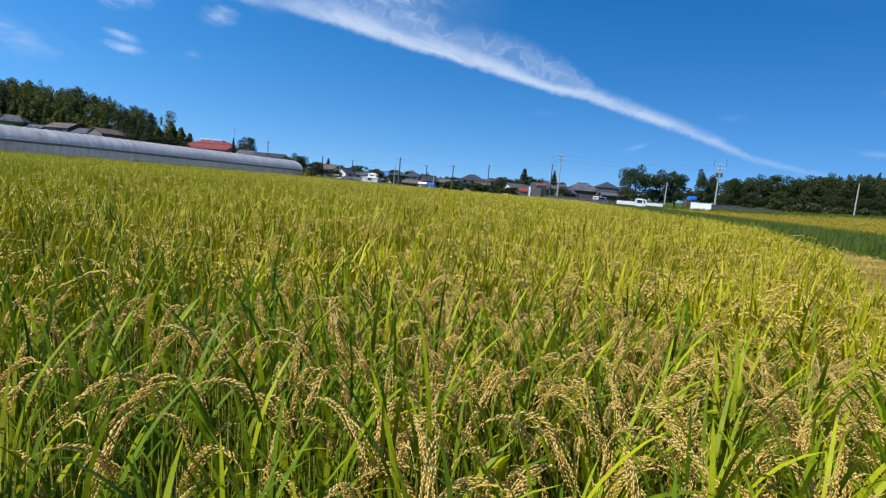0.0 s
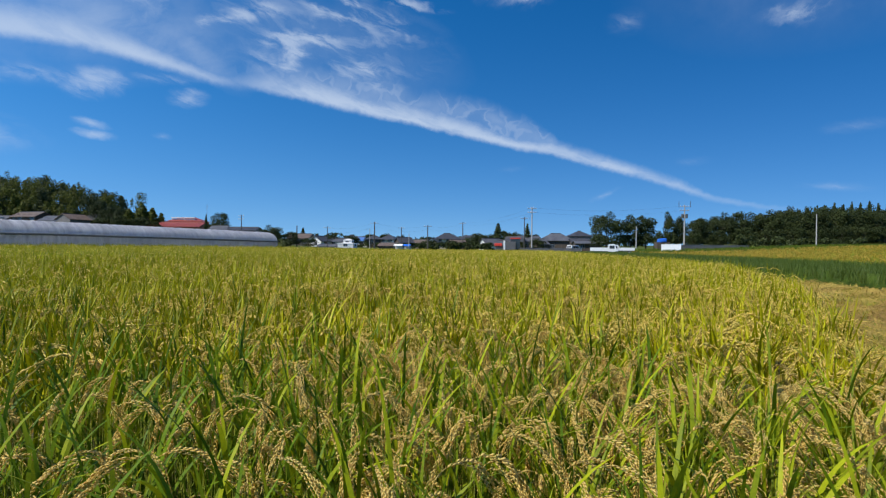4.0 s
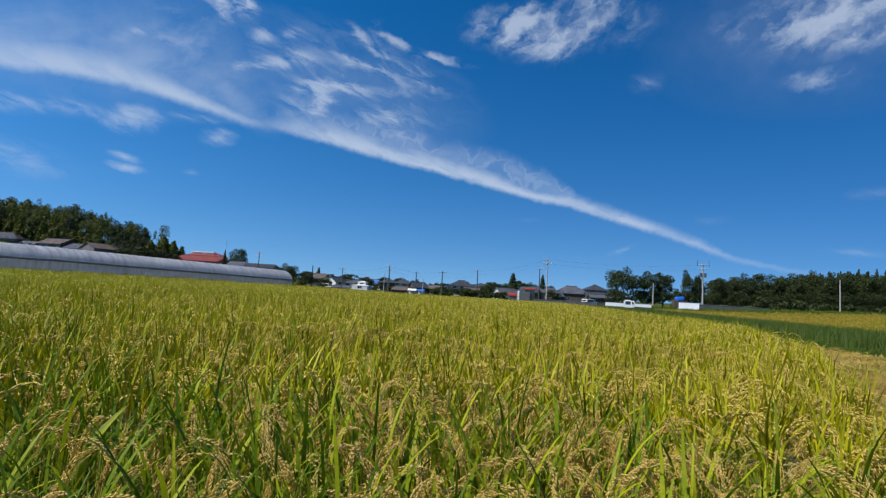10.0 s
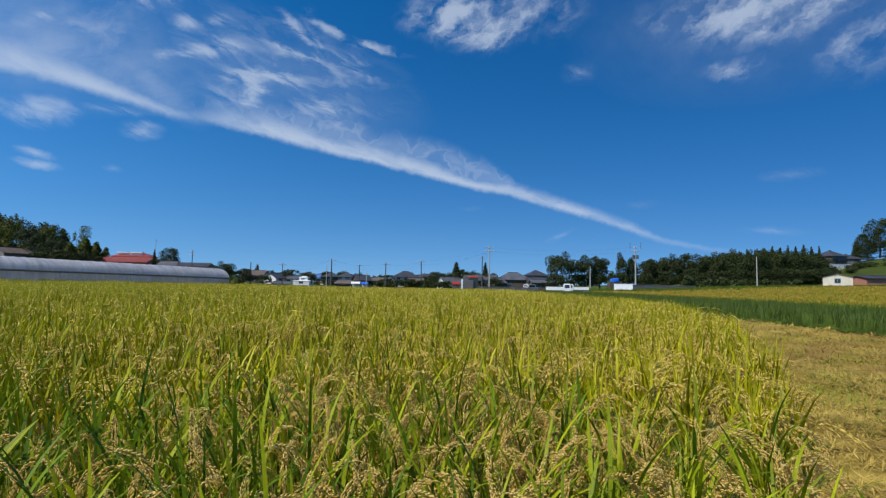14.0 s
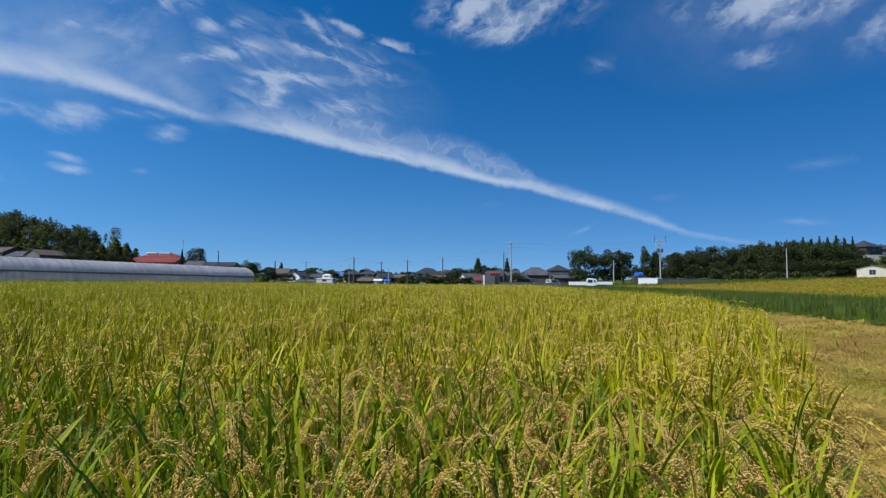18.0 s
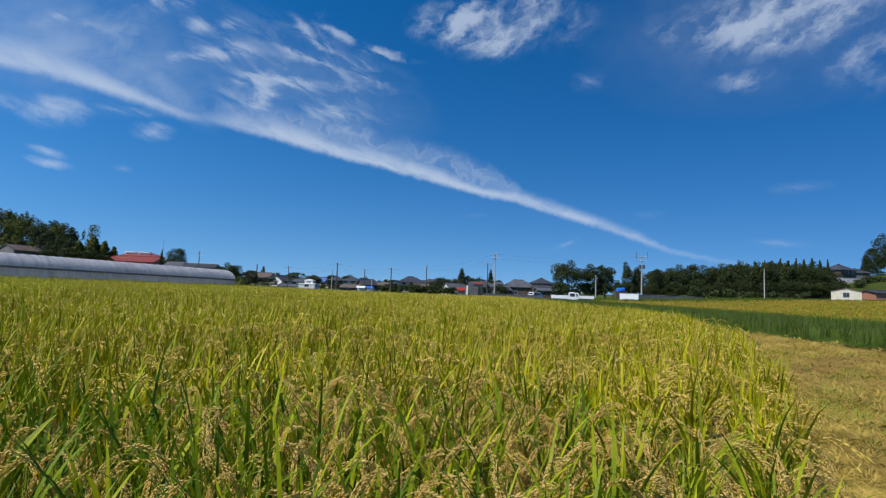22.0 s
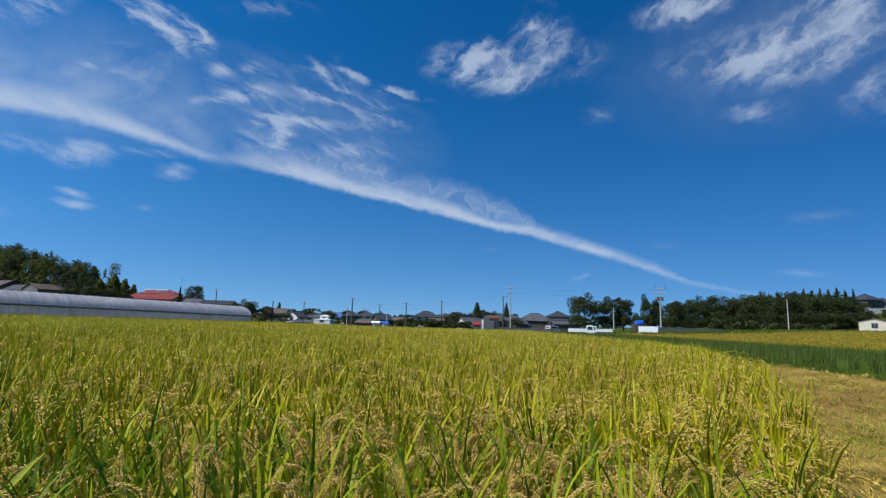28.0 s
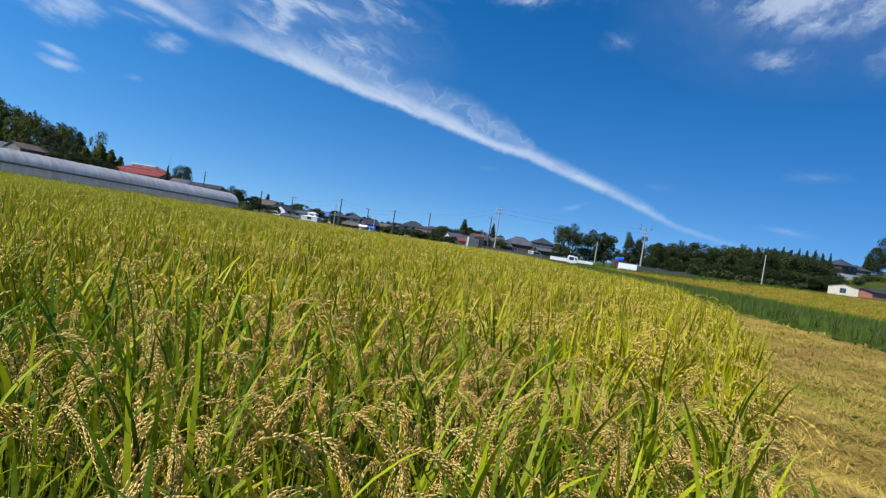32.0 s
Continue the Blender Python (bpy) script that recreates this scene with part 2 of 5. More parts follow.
    round_about = cloud(bent, [
        (60.0, 30.0, 16.0, 7.0, 0, 0.8), (90.0, 24.0, 14.0, 5.0, 0, 0.7), (-75.0, 22.0, 16.0, 5.0, -8, 0.7), (150.0, 30.0, 20.0, 6.0, 0, 0.7),
    ], up, 1.0)
    veil = most(puff(soft, -40, 20.5, 16, 5.4, 8, 0.34), puff(soft, -17, 20.5, 13, 4.6, -8, 0.26), puff(soft, 33, 26, 15, 7, 0, 0.2), puff(soft, -29.6, 18.6, 5.0, 1.4, -34, 0.34))
    veil = w.math("MULTIPLY", veil, w.ramp(w.noise(soft, 0.22, 4, 0.6), 0.3, 0.7, 0.35, 1.0))
    mist = most(times(puff(soft, -17.5, 21.6, 12.5, 4.6, -8, 1.0), down), times(puff(soft, -36.5, 21.4, 11.0, 4.4, 16, 1.0), grain(bent, 22, 0.3, 0.8, 0.5, 0.3, 0.75, 0.6)))
    veil = most(veil, w.math("MULTIPLY", mist, 0.46))
    wisps = most(w.math("MULTIPLY", hooks, 0.8), w.math("MULTIPLY", knots, 0.85), w.math("MULTIPLY", scraps, 0.8), slips, corner, heap, round_about)
    alpha = w.math("SUBTRACT", 1.0, times(w.math("SUBTRACT", 1.0, band), w.math("SUBTRACT", 1.0, veil), w.math("SUBTRACT", 1.0, w.math("MULTIPLY", wisps, 0.8))))
    alpha = w.math("MULTIPLY", alpha, 0.76, clamp=True)
    blue = w.add("ShaderNodeBackground")
    w.link(blued, blue.inputs[0])
    blue.inputs[1].default_value = SKY
    white = w.add("ShaderNodeBackground")
    white.inputs[0].default_value = (0.74, 0.855, 1.02, 1)
    white.inputs[1].default_value = CLOUD
    both = w.add("ShaderNodeMixShader")
    w.link(alpha, both.inputs[0])
    w.link(blue.outputs[0], both.inputs[1])
    w.link(white.outputs[0], both.inputs[2])
    w.link(both.outputs[0], w.add("ShaderNodeOutputWorld").inputs[0])


SKY, CLOUD = 0.135, 0.80
make_world()
sun = new("sun", bpy.data.lights.new("sun", "SUN"))
sun.data.energy, sun.data.angle, sun.data.color = 4.6, radians(0.5), (1.0, 0.95, 0.86)
ray = Vector((math.sin(SUN_AZ) * math.cos(SUN_EL), math.cos(SUN_AZ) * math.cos(SUN_EL), math.sin(SUN_EL)))
sun.matrix_world = look(ray * 60, (0, 0, 0))

# ---- materials ----


def material(name, low, high, scale=6.0, rough=0.7, bump=0.0, fine=60.0, metal=0.0, island=0.0, spot=0.0, spots=None, translucent=0.0, stretch=None, object_random=0.0, coat=0.0, shine=0.5):
    """Two tones at two scales, a tone by piece, grain in the relief, and stains."""
    m = bpy.data.materials.new(name)
    m.use_nodes = True
    w = Net(m.node_tree)
    at = w.add("ShaderNodeTexCoord").outputs["Object"]
    if stretch:
        mp = w.add("ShaderNodeMapping")
        w.link(at, mp.inputs[0])
        mp.inputs["Scale"].default_value = stretch
        at = mp.outputs[0]
    big = w.noise(at, scale, 4, 0.6)
    small = w.noise(at, fine, 3, 0.6)
    f = w.math("ADD", w.math("MULTIPLY", big, 0.65), w.math("MULTIPLY", small, 0.35))
    f = w.ramp(f, 0.32, 0.68)
    if island:
        r = w.add("ShaderNodeNewGeometry").outputs["Random Per Island"]
        f = w.math("ADD", w.math("MULTIPLY", f, 1 - island), w.math("MULTIPLY", r, island))
    if object_random:
        r = w.add("ShaderNodeObjectInfo").outputs["Random"]
        f = w.math("ADD", w.math("MULTIPLY", f, 1 - object_random), w.math("MULTIPLY", r, object_random))
    color = w.mix(f, low, high)
    if spots:
        color = w.mix(w.math("MULTIPLY", w.ramp(w.noise(at, scale * 0.37, 5, 0.65), 0.5, 0.66), spot), color, spots)
    b = w.add("ShaderNodeBsdfPrincipled")
    w.link(color, b.inputs["Base Color"])
    b.inputs["Metallic"].default_value = metal
    w.put(b.inputs["Roughness"], w.ramp(small, 0.2, 0.8, max(rough - 0.08, 0.03), min(rough + 0.08, 1.0)))
    b.inputs["Coat Weight"].default_value = coat
    b.inputs["Specular IOR Level"].default_value = shine
    if bump:
        n = w.add("ShaderNodeBump")
        n.inputs["Strength"].default_value = min(bump, 1.0)
        n.inputs["Distance"].default_value = 0.02
        w.link(small, n.inputs["Height"])
        w.link(n.outputs[0], b.inputs["Normal"])
    out = w.add("ShaderNodeOutputMaterial")
    if translucent:
        t = w.add("ShaderNodeBsdfTranslucent")
        w.link(color, t.inputs[0])
        x = w.add("ShaderNodeMixShader")
        x.inputs[0].default_value = translucent
        w.link(b.outputs[0], x.inputs[1])
        w.link(t.outputs[0], x.inputs[2])
        w.link(x.outputs[0], out.inputs[0])
    else:
        w.link(b.outputs[0], out.inputs[0])
    return m


M = {}
M["leaf"] = material("rice_leaf", (0.065, 0.125, 0.004), (0.47, 0.50, 0.012), 14, 0.5, 0.1, 90, translucent=0.28, object_random=0.65, shine=0.14)
M["leaf_mass"] = material("rice_leaf_mass", (0.10, 0.125, 0.002), (0.56, 0.51, 0.007), 0.35, 0.5, 0.0, 8, island=0.6, translucent=0.2, shine=0.2)
M["leaf_green"] = material("green_rice_leaf", (0.028, 0.075, 0.003), (0.20, 0.30, 0.010), 14, 0.5, 0.1, 90, translucent=0.28, object_random=0.6, shine=0.14)
M["leaf_green_mass"] = material("green_rice_leaf_mass", (0.028, 0.075, 0.003), (0.21, 0.29, 0.008), 0.35, 0.5, 0.0, 8, island=0.6, translucent=0.22, shine=0.14)
M["grain"] = material("rice_grain", (0.74, 0.48, 0.09), (0.99, 0.79, 0.27), 30, 0.42, 0.1, 200, island=0.18, object_random=0.45, translucent=0.3, shine=0.5)
M["grain_mass"] = material("rice_grain_mass", (0.55, 0.385, 0.05), (0.91, 0.69, 0.165), 0.35, 0.5, 0.0, 8, island=0.65, translucent=0.15, shine=0.4)
M["culm"] = material("rice_culm", (0.05, 0.09, 0.004), (0.24, 0.25, 0.014), 20, 0.6, 0.1, 120, island=0.5, shine=0.2)
M["under"] = material("rice_under", (0.08, 0.11, 0.003), (0.24, 0.24, 0.010), 0.5, 0.9, 0.6, 9, shine=0.1)
M["soil"] = material("soil", (0.09, 0.085, 0.03), (0.22, 0.19, 0.07), 0.8, 0.95, 0.8, 14, spots=(0.10, 0.16, 0.03), spot=0.8)
M["stubble"] = material("stubble_ground", (0.15, 0.105, 0.022), (0.40, 0.29, 0.062), 1.6, 0.95, 1.0, 9, spots=(0.20, 0.22, 0.03), spot=0.6, shine=0.1)
M["straw"] = material("straw", (0.20, 0.13, 0.026), (0.66, 0.48, 0.105), 1.1, 0.7, 0.1, 7, island=0.4, shine=0.2, spots=(0.22, 0.10, 0.04), spot=0.75)
M["ripe_leaf"] = material("ripe_leaf_mass", (0.09, 0.10, 0.006), (0.36, 0.29, 0.022), 0.3, 0.55, 0.0, 8, island=0.55, translucent=0.15, shine=0.2)
M["verge"] = material("verge_grass", (0.05, 0.09, 0.007), (0.15, 0.20, 0.018), 0.3, 0.7, 0.0, 4, island=0.4, translucent=0.2, shine=0.2)
M["weed"] = material("weed", (0.14, 0.20, 0.02), (0.34, 0.40, 0.05), 0.8, 0.6, 0.0, 9, island=0.5, translucent=0.25, shine=0.2)
M["grass"] = material("grass_ground", (0.03, 0.05, 0.008), (0.09, 0.11, 0.02), 0.05, 0.95, 0.6, 2.5, spots=(0.26, 0.24, 0.06), spot=0.5, shine=0.1)
M["green_crop"] = material("green_crop", (0.04, 0.078, 0.010), (0.125, 0.175, 0.024), 0.4, 0.55, 0.0, 8, island=0.5, translucent=0.25, shine=0.25)
M["foliage"] = material("foliage", (0.016, 0.026, 0.008), (0.062, 0.080, 0.020), 0.5, 0.6, 0.0, 5, island=0.4, translucent=0.12, object_random=0.2, shine=0.2)
M["bamboo"] = material("bamboo_foliage", (0.016, 0.032, 0.005), (0.19, 0.20, 0.03), 0.3, 0.6, 0.0, 4, island=0.5, translucent=0.2, shine=0.2)
M["bark"] = material("bark", (0.05, 0.04, 0.03), (0.14, 0.11, 0.08), 4, 0.9, 0.8, 30)
M["concrete"] = material("concrete", (0.30, 0.29, 0.27), (0.48, 0.46, 0.43), 1.5, 0.85, 0.3, 30)
M["steel"] = material("galvanised_steel", (0.30, 0.31, 0.32), (0.48, 0.49, 0.50), 3, 0.5, 0.1, 40, metal=0.6)
M["film"] = material("greenhouse_film", (0.55, 0.55, 0.60), (0.95, 0.95, 0.97), 0.9, 0.4, 0.2, 6, translucent=0.5, shine=0.3, stretch=(0.25, 2.2, 0.25))
M["skirt"] = material("greenhouse_skirt", (0.58, 0.58, 0.60), (0.94, 0.94, 0.96), 0.9, 0.5, 0.2, 6, translucent=0.72, shine=0.15, stretch=(1, 3, 0.2))
M["roof_grey"] = material("grey_roof_tiles", (0.055, 0.057, 0.064), (0.135, 0.138, 0.148), 0.6, 0.5, 0.6, 9)
M["roof_dark"] = material("dark_roof_tiles", (0.028, 0.029, 0.034), (0.075, 0.076, 0.084), 0.6, 0.5, 0.6, 9)
M["roof_red"] = material("red_sheet_roof", (0.20, 0.035, 0.025), (0.34, 0.075, 0.05), 0.6, 0.5, 0.3, 9)
M["roof_brown"] = material("brown_roof", (0.085, 0.062, 0.05), (0.18, 0.13, 0.10), 0.6, 0.6, 0.4, 9)
M["roof_blue"] = material("blue_sheet_roof", (0.05, 0.12, 0.34), (0.10, 0.22, 0.50), 0.6, 0.45, 0.2, 9)
M["wall_white"] = material("white_wall", (0.66, 0.65, 0.62), (0.82, 0.81, 0.78), 0.7, 0.8, 0.2, 20)
M["wall_cream"] = material("cream_wall", (0.55, 0.50, 0.38), (0.74, 0.68, 0.54), 0.7, 0.8, 0.2, 20)
M["wall_grey"] = material("grey_wall", (0.11, 0.105, 0.10), (0.23, 0.22, 0.21), 0.7, 0.85, 0.2, 20)
M["wall_wood"] = material("dark_board_wall", (0.05, 0.04, 0.032), (0.13, 0.10, 0.075), 0.7, 0.8, 0.4, 20, stretch=(6, 6, 0.6))
M["wall_brick"] = material("reddish_wall", (0.30, 0.12, 0.08), (0.44, 0.20, 0.13), 0.9, 0.85, 0.3, 20)
M["glass"] = material("window_glass", (0.02, 0.025, 0.03), (0.06, 0.07, 0.08), 0.7, 0.08, 0.0, 9)
M["white_paint"] = material("white_car_paint", (0.74, 0.75, 0.76), (0.84, 0.84, 0.84), 2, 0.3, 0.0, 20, coat=0.4)
M["red_paint"] = material("red_machine_paint", (0.55, 0.035, 0.02), (0.72, 0.07, 0.035), 2, 0.35, 0.0, 20, coat=0.3)
M["grey_paint"] = material("grey_machine_paint", (0.05, 0.05, 0.05), (0.12, 0.12, 0.115), 2, 0.5, 0.1, 20)
M["rubber"] = material("black_rubber", (0.015, 0.015, 0.015), (0.04, 0.04, 0.04), 5, 0.8, 0.3, 40)
M["tarp"] = material("blue_tarpaulin", (0.01, 0.10, 0.55), (0.03, 0.20, 0.75), 1, 0.5, 0.4, 12)
M["ripe"] = material("ripe_ear_mass", (0.34, 0.21, 0.03), (0.58, 0.38, 0.07), 0.25, 0.6, 0.0, 6, island=0.5, shine=0.2)
# green_crop darkened: shade between the blades put into the sheet's colour
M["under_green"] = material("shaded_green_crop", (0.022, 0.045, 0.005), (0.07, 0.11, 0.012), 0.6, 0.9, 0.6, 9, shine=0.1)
M["pole_dark"] = material("weathered_dark_pole", (0.055, 0.05, 0.045), (0.12, 0.11, 0.10), 2, 0.85, 0.3, 30)
M["wall_dark"] = material("weathered_block_wall", (0.08, 0.08, 0.085), (0.17, 0.17, 0.175), 0.9, 0.9, 0.3, 20)
M["cable"] = material("cable", (0.03, 0.03, 0.035), (0.06, 0.06, 0.065), 5, 0.6)

# ---- the lie of the land ----
EDGE_Y = (-40.0, 0.0, 2.35, 4.2, 8.6, 12.3, 21.0, 36.0, 60.0, 95.0)
EDGE_X = (-20.0, 0.25, 1.75, 2.85, 5.2, 7.0, 9.6, 12.0, 13.2, 13.6)
FIELD_NEAR, FIELD_FAR = 0.55, 96.0


def step(a, b, v):
    s = np.clip((v - a) / (b - a), 0, 1)
    return s * s * (3 - 2 * s)


def ground_z(x, y):
    x, y = np.asarray(x, float), np.asarray(y, float)
    z = 0.42 * step(-12, -50, x) + 1.5 * step(27, 72, x) * step(10, 50, y)
    z = z + 1.6 * step(72, 130, x) + 0.35 * step(97, 104, y) * (1 - step(27, 60, x))
    z = z + 19 * np.exp(-(((x + 245) / 85) ** 2) - ((y - 240) / 70) ** 2)
    z = z + 3.0 * step(-55, -110, x) * step(105, 160, y)
    z = z + 15 * np.exp(-(((x - 205) / 60) ** 2) - ((y - 205) / 60) ** 2)
    return z


def rice_edge(y):
    return np.interp(y, EDGE_Y, EDGE_X)


def rice_left(y):
    """The field's far side runs along the greenhouse."""
    return np.interp(y, (-30.0, 22.0, 57.0, 86.0, 96.0), (-63.0, -63.0, -46.6, -32.6, -30.0))


def in_rice(x, y):
    return (y > FIELD_NEAR) & (y < FIELD_FAR) & (x < rice_edge(y)) & (x > rice_left(y))


# ---- mesh helpers ----


def mesh_from(name, verts, faces, mats, index=None):
    """A mesh from arrays: verts (n, 3), faces (m, 3 or 4)."""
    me = bpy.data.meshes.new(name)
    verts, faces = np.asarray(verts, np.float32), np.asarray(faces, np.int32)
    k = faces.shape[1]
    me.vertices.add(len(verts))
    me.vertices.foreach_set("co", verts.ravel())
    me.loops.add(faces.size)
    me.loops.foreach_set("vertex_index", faces.ravel())
    me.polygons.add(len(faces))
    me.polygons.foreach_set("loop_start", np.arange(0, faces.size, k, dtype=np.int32))
    for m in mats:
        me.materials.append(m)
    if index is not None:
        me.polygons.foreach_set("material_index", np.asarray(index, np.int32))
    me.update(calc_edges=True)
    return me


class Heap:
    """Gathers many small pieces of geometry into one mesh of triangles."""

    def __init__(self):
        self.v, self.f, self.m, self.n = [], [], [], 0

    def add(self, verts, faces, slot=0):
        """verts (k, p, 3) for k alike pieces, faces (q, 3) within a piece."""
        k, p, _ = verts.shape
        base = self.n + p * np.arange(k)[:, None, None]
        f = np.asarray(faces)[None] + base
        self.v.append(verts.reshape(-1, 3))
        self.f.append(f.reshape(-1, 3))
        self.m.append(np.full(f.shape[0] * f.shape[1], slot))
        self.n += k * p

    def mesh(self, name, mats):
        return mesh_from(name, np.concatenate(self.v), np.concatenate(self.f), mats, np.concatenate(self.m))


rng = np.random.default_rng(7)


def blades(x, y, z, az, length, width, lean, droop, segs):
    """Ribbons that rise from (x, y, z), lean towards az and droop on the way. Angles in radians from upright."""
    k = len(x)
    s = np.linspace(0, 1, segs + 1)
    ang = lean[:, None] + droop[:, None] * s[None] ** 1.7
    mid = (ang[:, 1:] + ang[:, :-1]) / 2
    dl = length[:, None] / segs
    out = np.concatenate([np.zeros((k, 1)), np.cumsum(np.sin(mid) * dl, 1)], 1)
    up = np.concatenate([np.zeros((k, 1)), np.cumsum(np.cos(mid) * dl, 1)], 1)
    cx = np.stack([x[:, None] + out * np.sin(az)[:, None], y[:, None] + out * np.cos(az)[:, None], z[:, None] + up], -1)
    wide = width[:, None] * (np.minimum(1, 0.45 + 2.2 * s) * np.sqrt(np.clip(1 - s**2.2, 0.0, 1)))[None] / 2
    twist = rng.uniform(-0.5, 0.5, k)
    side = np.stack([np.cos(az + twist), -np.sin(az + twist), np.zeros(k)], -1)[:, None] * wide[..., None]
    verts = np.stack([cx - side, cx + side], 2).reshape(k, -1, 3)
    faces = []
    for i in range(segs):
        a = 2 * i
        faces += [(a, a + 1, a + 3)] + ([(a, a + 3, a + 2)] if i < segs - 1 else [])
    return verts[:, : 2 * segs + 2], faces


def spindles(p, d, length, width, sides=3):
    """Grain shapes: from p along the unit ways d, pointed at both ends."""
    k = len(p)
    ref = np.where(np.abs(d[:, 2:3]) < 0.9, np.array([[0, 0, 1.0]]), np.array([[1.0, 0, 0]]))
    a = np.cross(d, ref)
    a /= np.linalg.norm(a, axis=1, keepdims=True)
    b = np.cross(d, a)
    turn = rng.uniform(0, 6.28, k)
    verts = [p]
    for i in range(sides):
        t = (turn + 6.2832 * i / sides)[:, None]
        verts.append(p + d * length[:, None] * 0.42 + (a * np.cos(t) + b * np.sin(t)) * width[:, None] / 2)
    verts.append(p + d * length[:, None])
    faces = []
    for i in range(sides):
        j = (i + 1) % sides
        faces += [(0, 1 + j, 1 + i), (sides + 1, 1 + i, 1 + j)]
    return np.stack(verts, 1), faces


def drooping(k, az, length, first, last, segs):
    """Middle lines of ears that bend over from upright: offsets (k, segs + 1, 3) and ways."""
    s = np.linspace(0, 1, segs + 1)
    ang = first[:, None] + (last - first)[:, None] * np.minimum(1, s[None] * 1.9) ** 0.8
    dl = length[:, None] / segs
    mid = (ang[:, 1:] + ang[:, :-1]) / 2
    out = np.concatenate([np.zeros((k, 1)), np.cumsum(np.sin(mid) * dl, 1)], 1)
    up = np.concatenate([np.zeros((k, 1)), np.cumsum(np.cos(mid) * dl, 1)], 1)
    pos = np.stack([out * np.sin(az)[:, None], out * np.cos(az)[:, None], up], -1)
    way = np.stack([np.sin(ang) * np.sin(az)[:, None], np.sin(ang) * np.cos(az)[:, None], np.cos(ang)], -1)
    return pos, way


def thing(name, label, category, group="", kind=""):
    return tagged(new(name), label, category, group, kind)


def piece(name, me, parent, label="", m=None):
    ob = new(name, me)
    ob.parent = parent
    if m is not None:
        ob.matrix_basis = m
    return tagged(ob, label)


def bm_mesh(name, bm, mats):
    me = bpy.data.meshes.new(name)
    bm.to_mesh(me)
    bm.free()
    for m in mats if isinstance(mats, (list, tuple)) else [mats]:
        me.materials.append(m)
    return me


def part(name, bm, mat, parent, label="", m=None):
    return piece(name, bm_mesh(name, bm, mat), parent, label, m)


def box(bm, x0, x1, y0, y1, z0, z1, bevel=0.0):
    made = bmesh.ops.create_cube(bm, size=1.0, matrix=Matrix.LocRotScale(((x0 + x1) / 2, (y0 + y1) / 2, (z0 + z1) / 2), None, (x1 - x0, y1 - y0, z1 - z0)))
    if bevel:
        edges = {e for v in made["verts"] for e in v.link_edges}
        bmesh.ops.bevel(bm, geom=list(edges), offset=bevel, segments=2, affect="EDGES", profile=0.6)
    return bm


def tube(bm, a, b, r0, r1=None, sides=8):
    a, b = Vector(a), Vector(b)
    q = (b - a).to_track_quat("Z", "Y")
    bmesh.ops.create_cone(bm, cap_ends=True, segments=sides, radius1=r0, radius2=r0 if r1 is None else r1, depth=(b - a).length,
                          matrix=Matrix.LocRotScale((a + b) / 2, q, None))
    return bm


def poly(bm, points):
    return bm.faces.new([bm.verts.new(p) for p in points])


def prism(bm, outline, x0, x1):
    """A solid: the outline in y and z, drawn out along x."""
    a = [bm.verts.new((x0, y, z)) for y, z in outline]
    b = [bm.verts.new((x1, y, z)) for y, z in outline]
    n = len(a)
    bm.faces.new(a[::-1])
    bm.faces.new(b)
    for i in range(n):
        bm.faces.new((a[i], a[(i + 1) % n], b[(i + 1) % n], b[i]))
    bmesh.ops.recalc_face_normals(bm, faces=bm.faces)
    return bm


# ---- ground ----


def build_ground():
    def axis(near, far, fine, lo, hi):
        inner = np.arange(near, far + fine, fine)
        steps = np.cumsum(fine * 1.25 ** np.arange(1, 40))
        return np.concatenate([(near - steps[steps < near - lo])[::-1], inner, far + steps[steps < hi - far]])

    xs, ys = axis(-20, 30, 0.8, -3200, 3200), axis(-6, 110, 0.8, -2500, 3600)
    gx, gy = np.meshgrid(xs, ys)
    z = ground_z(gx, gy)
    near = (np.abs(gx) < 30) & (gy < 60)
    bumps = np.array([noise.noise((a * 1.3, b * 1.3, 0)) for a, b in zip(gx[near], gy[near])])
    z[near] += 0.025 * bumps
    nx, ny = len(xs), len(ys)
    i = np.arange(nx * ny).reshape(ny, nx)
    faces = np.stack([i[:-1, :-1], i[:-1, 1:], i[1:, 1:], i[1:, :-1]], -1).reshape(-1, 4)
    cx, cy = (gx[:-1, :-1] + gx[1:, 1:]).ravel() / 2, (gy[:-1, :-1] + gy[1:, 1:]).ravel() / 2
    slot = np.zeros(len(cx), int)
    slot[(cx > -30) & (cx < 14.6) & (cy > -10) & (cy < 97)] = 1
    slot[in_rice(cx, cy) & (cx < rice_edge(cy) - 0.7)] = 2
    me = mesh_from("ground", np.stack([gx, gy, z], -1).reshape(-1, 3), faces, [M["grass"], M["stubble"], M["soil"]], slot)
    me.polygons.foreach_set("use_smooth", np.ones(len(faces), bool))
    tagged(new("ground", me), "level farmland with straw-covered stubble and grass", "ground", kind="structure")


build_ground()

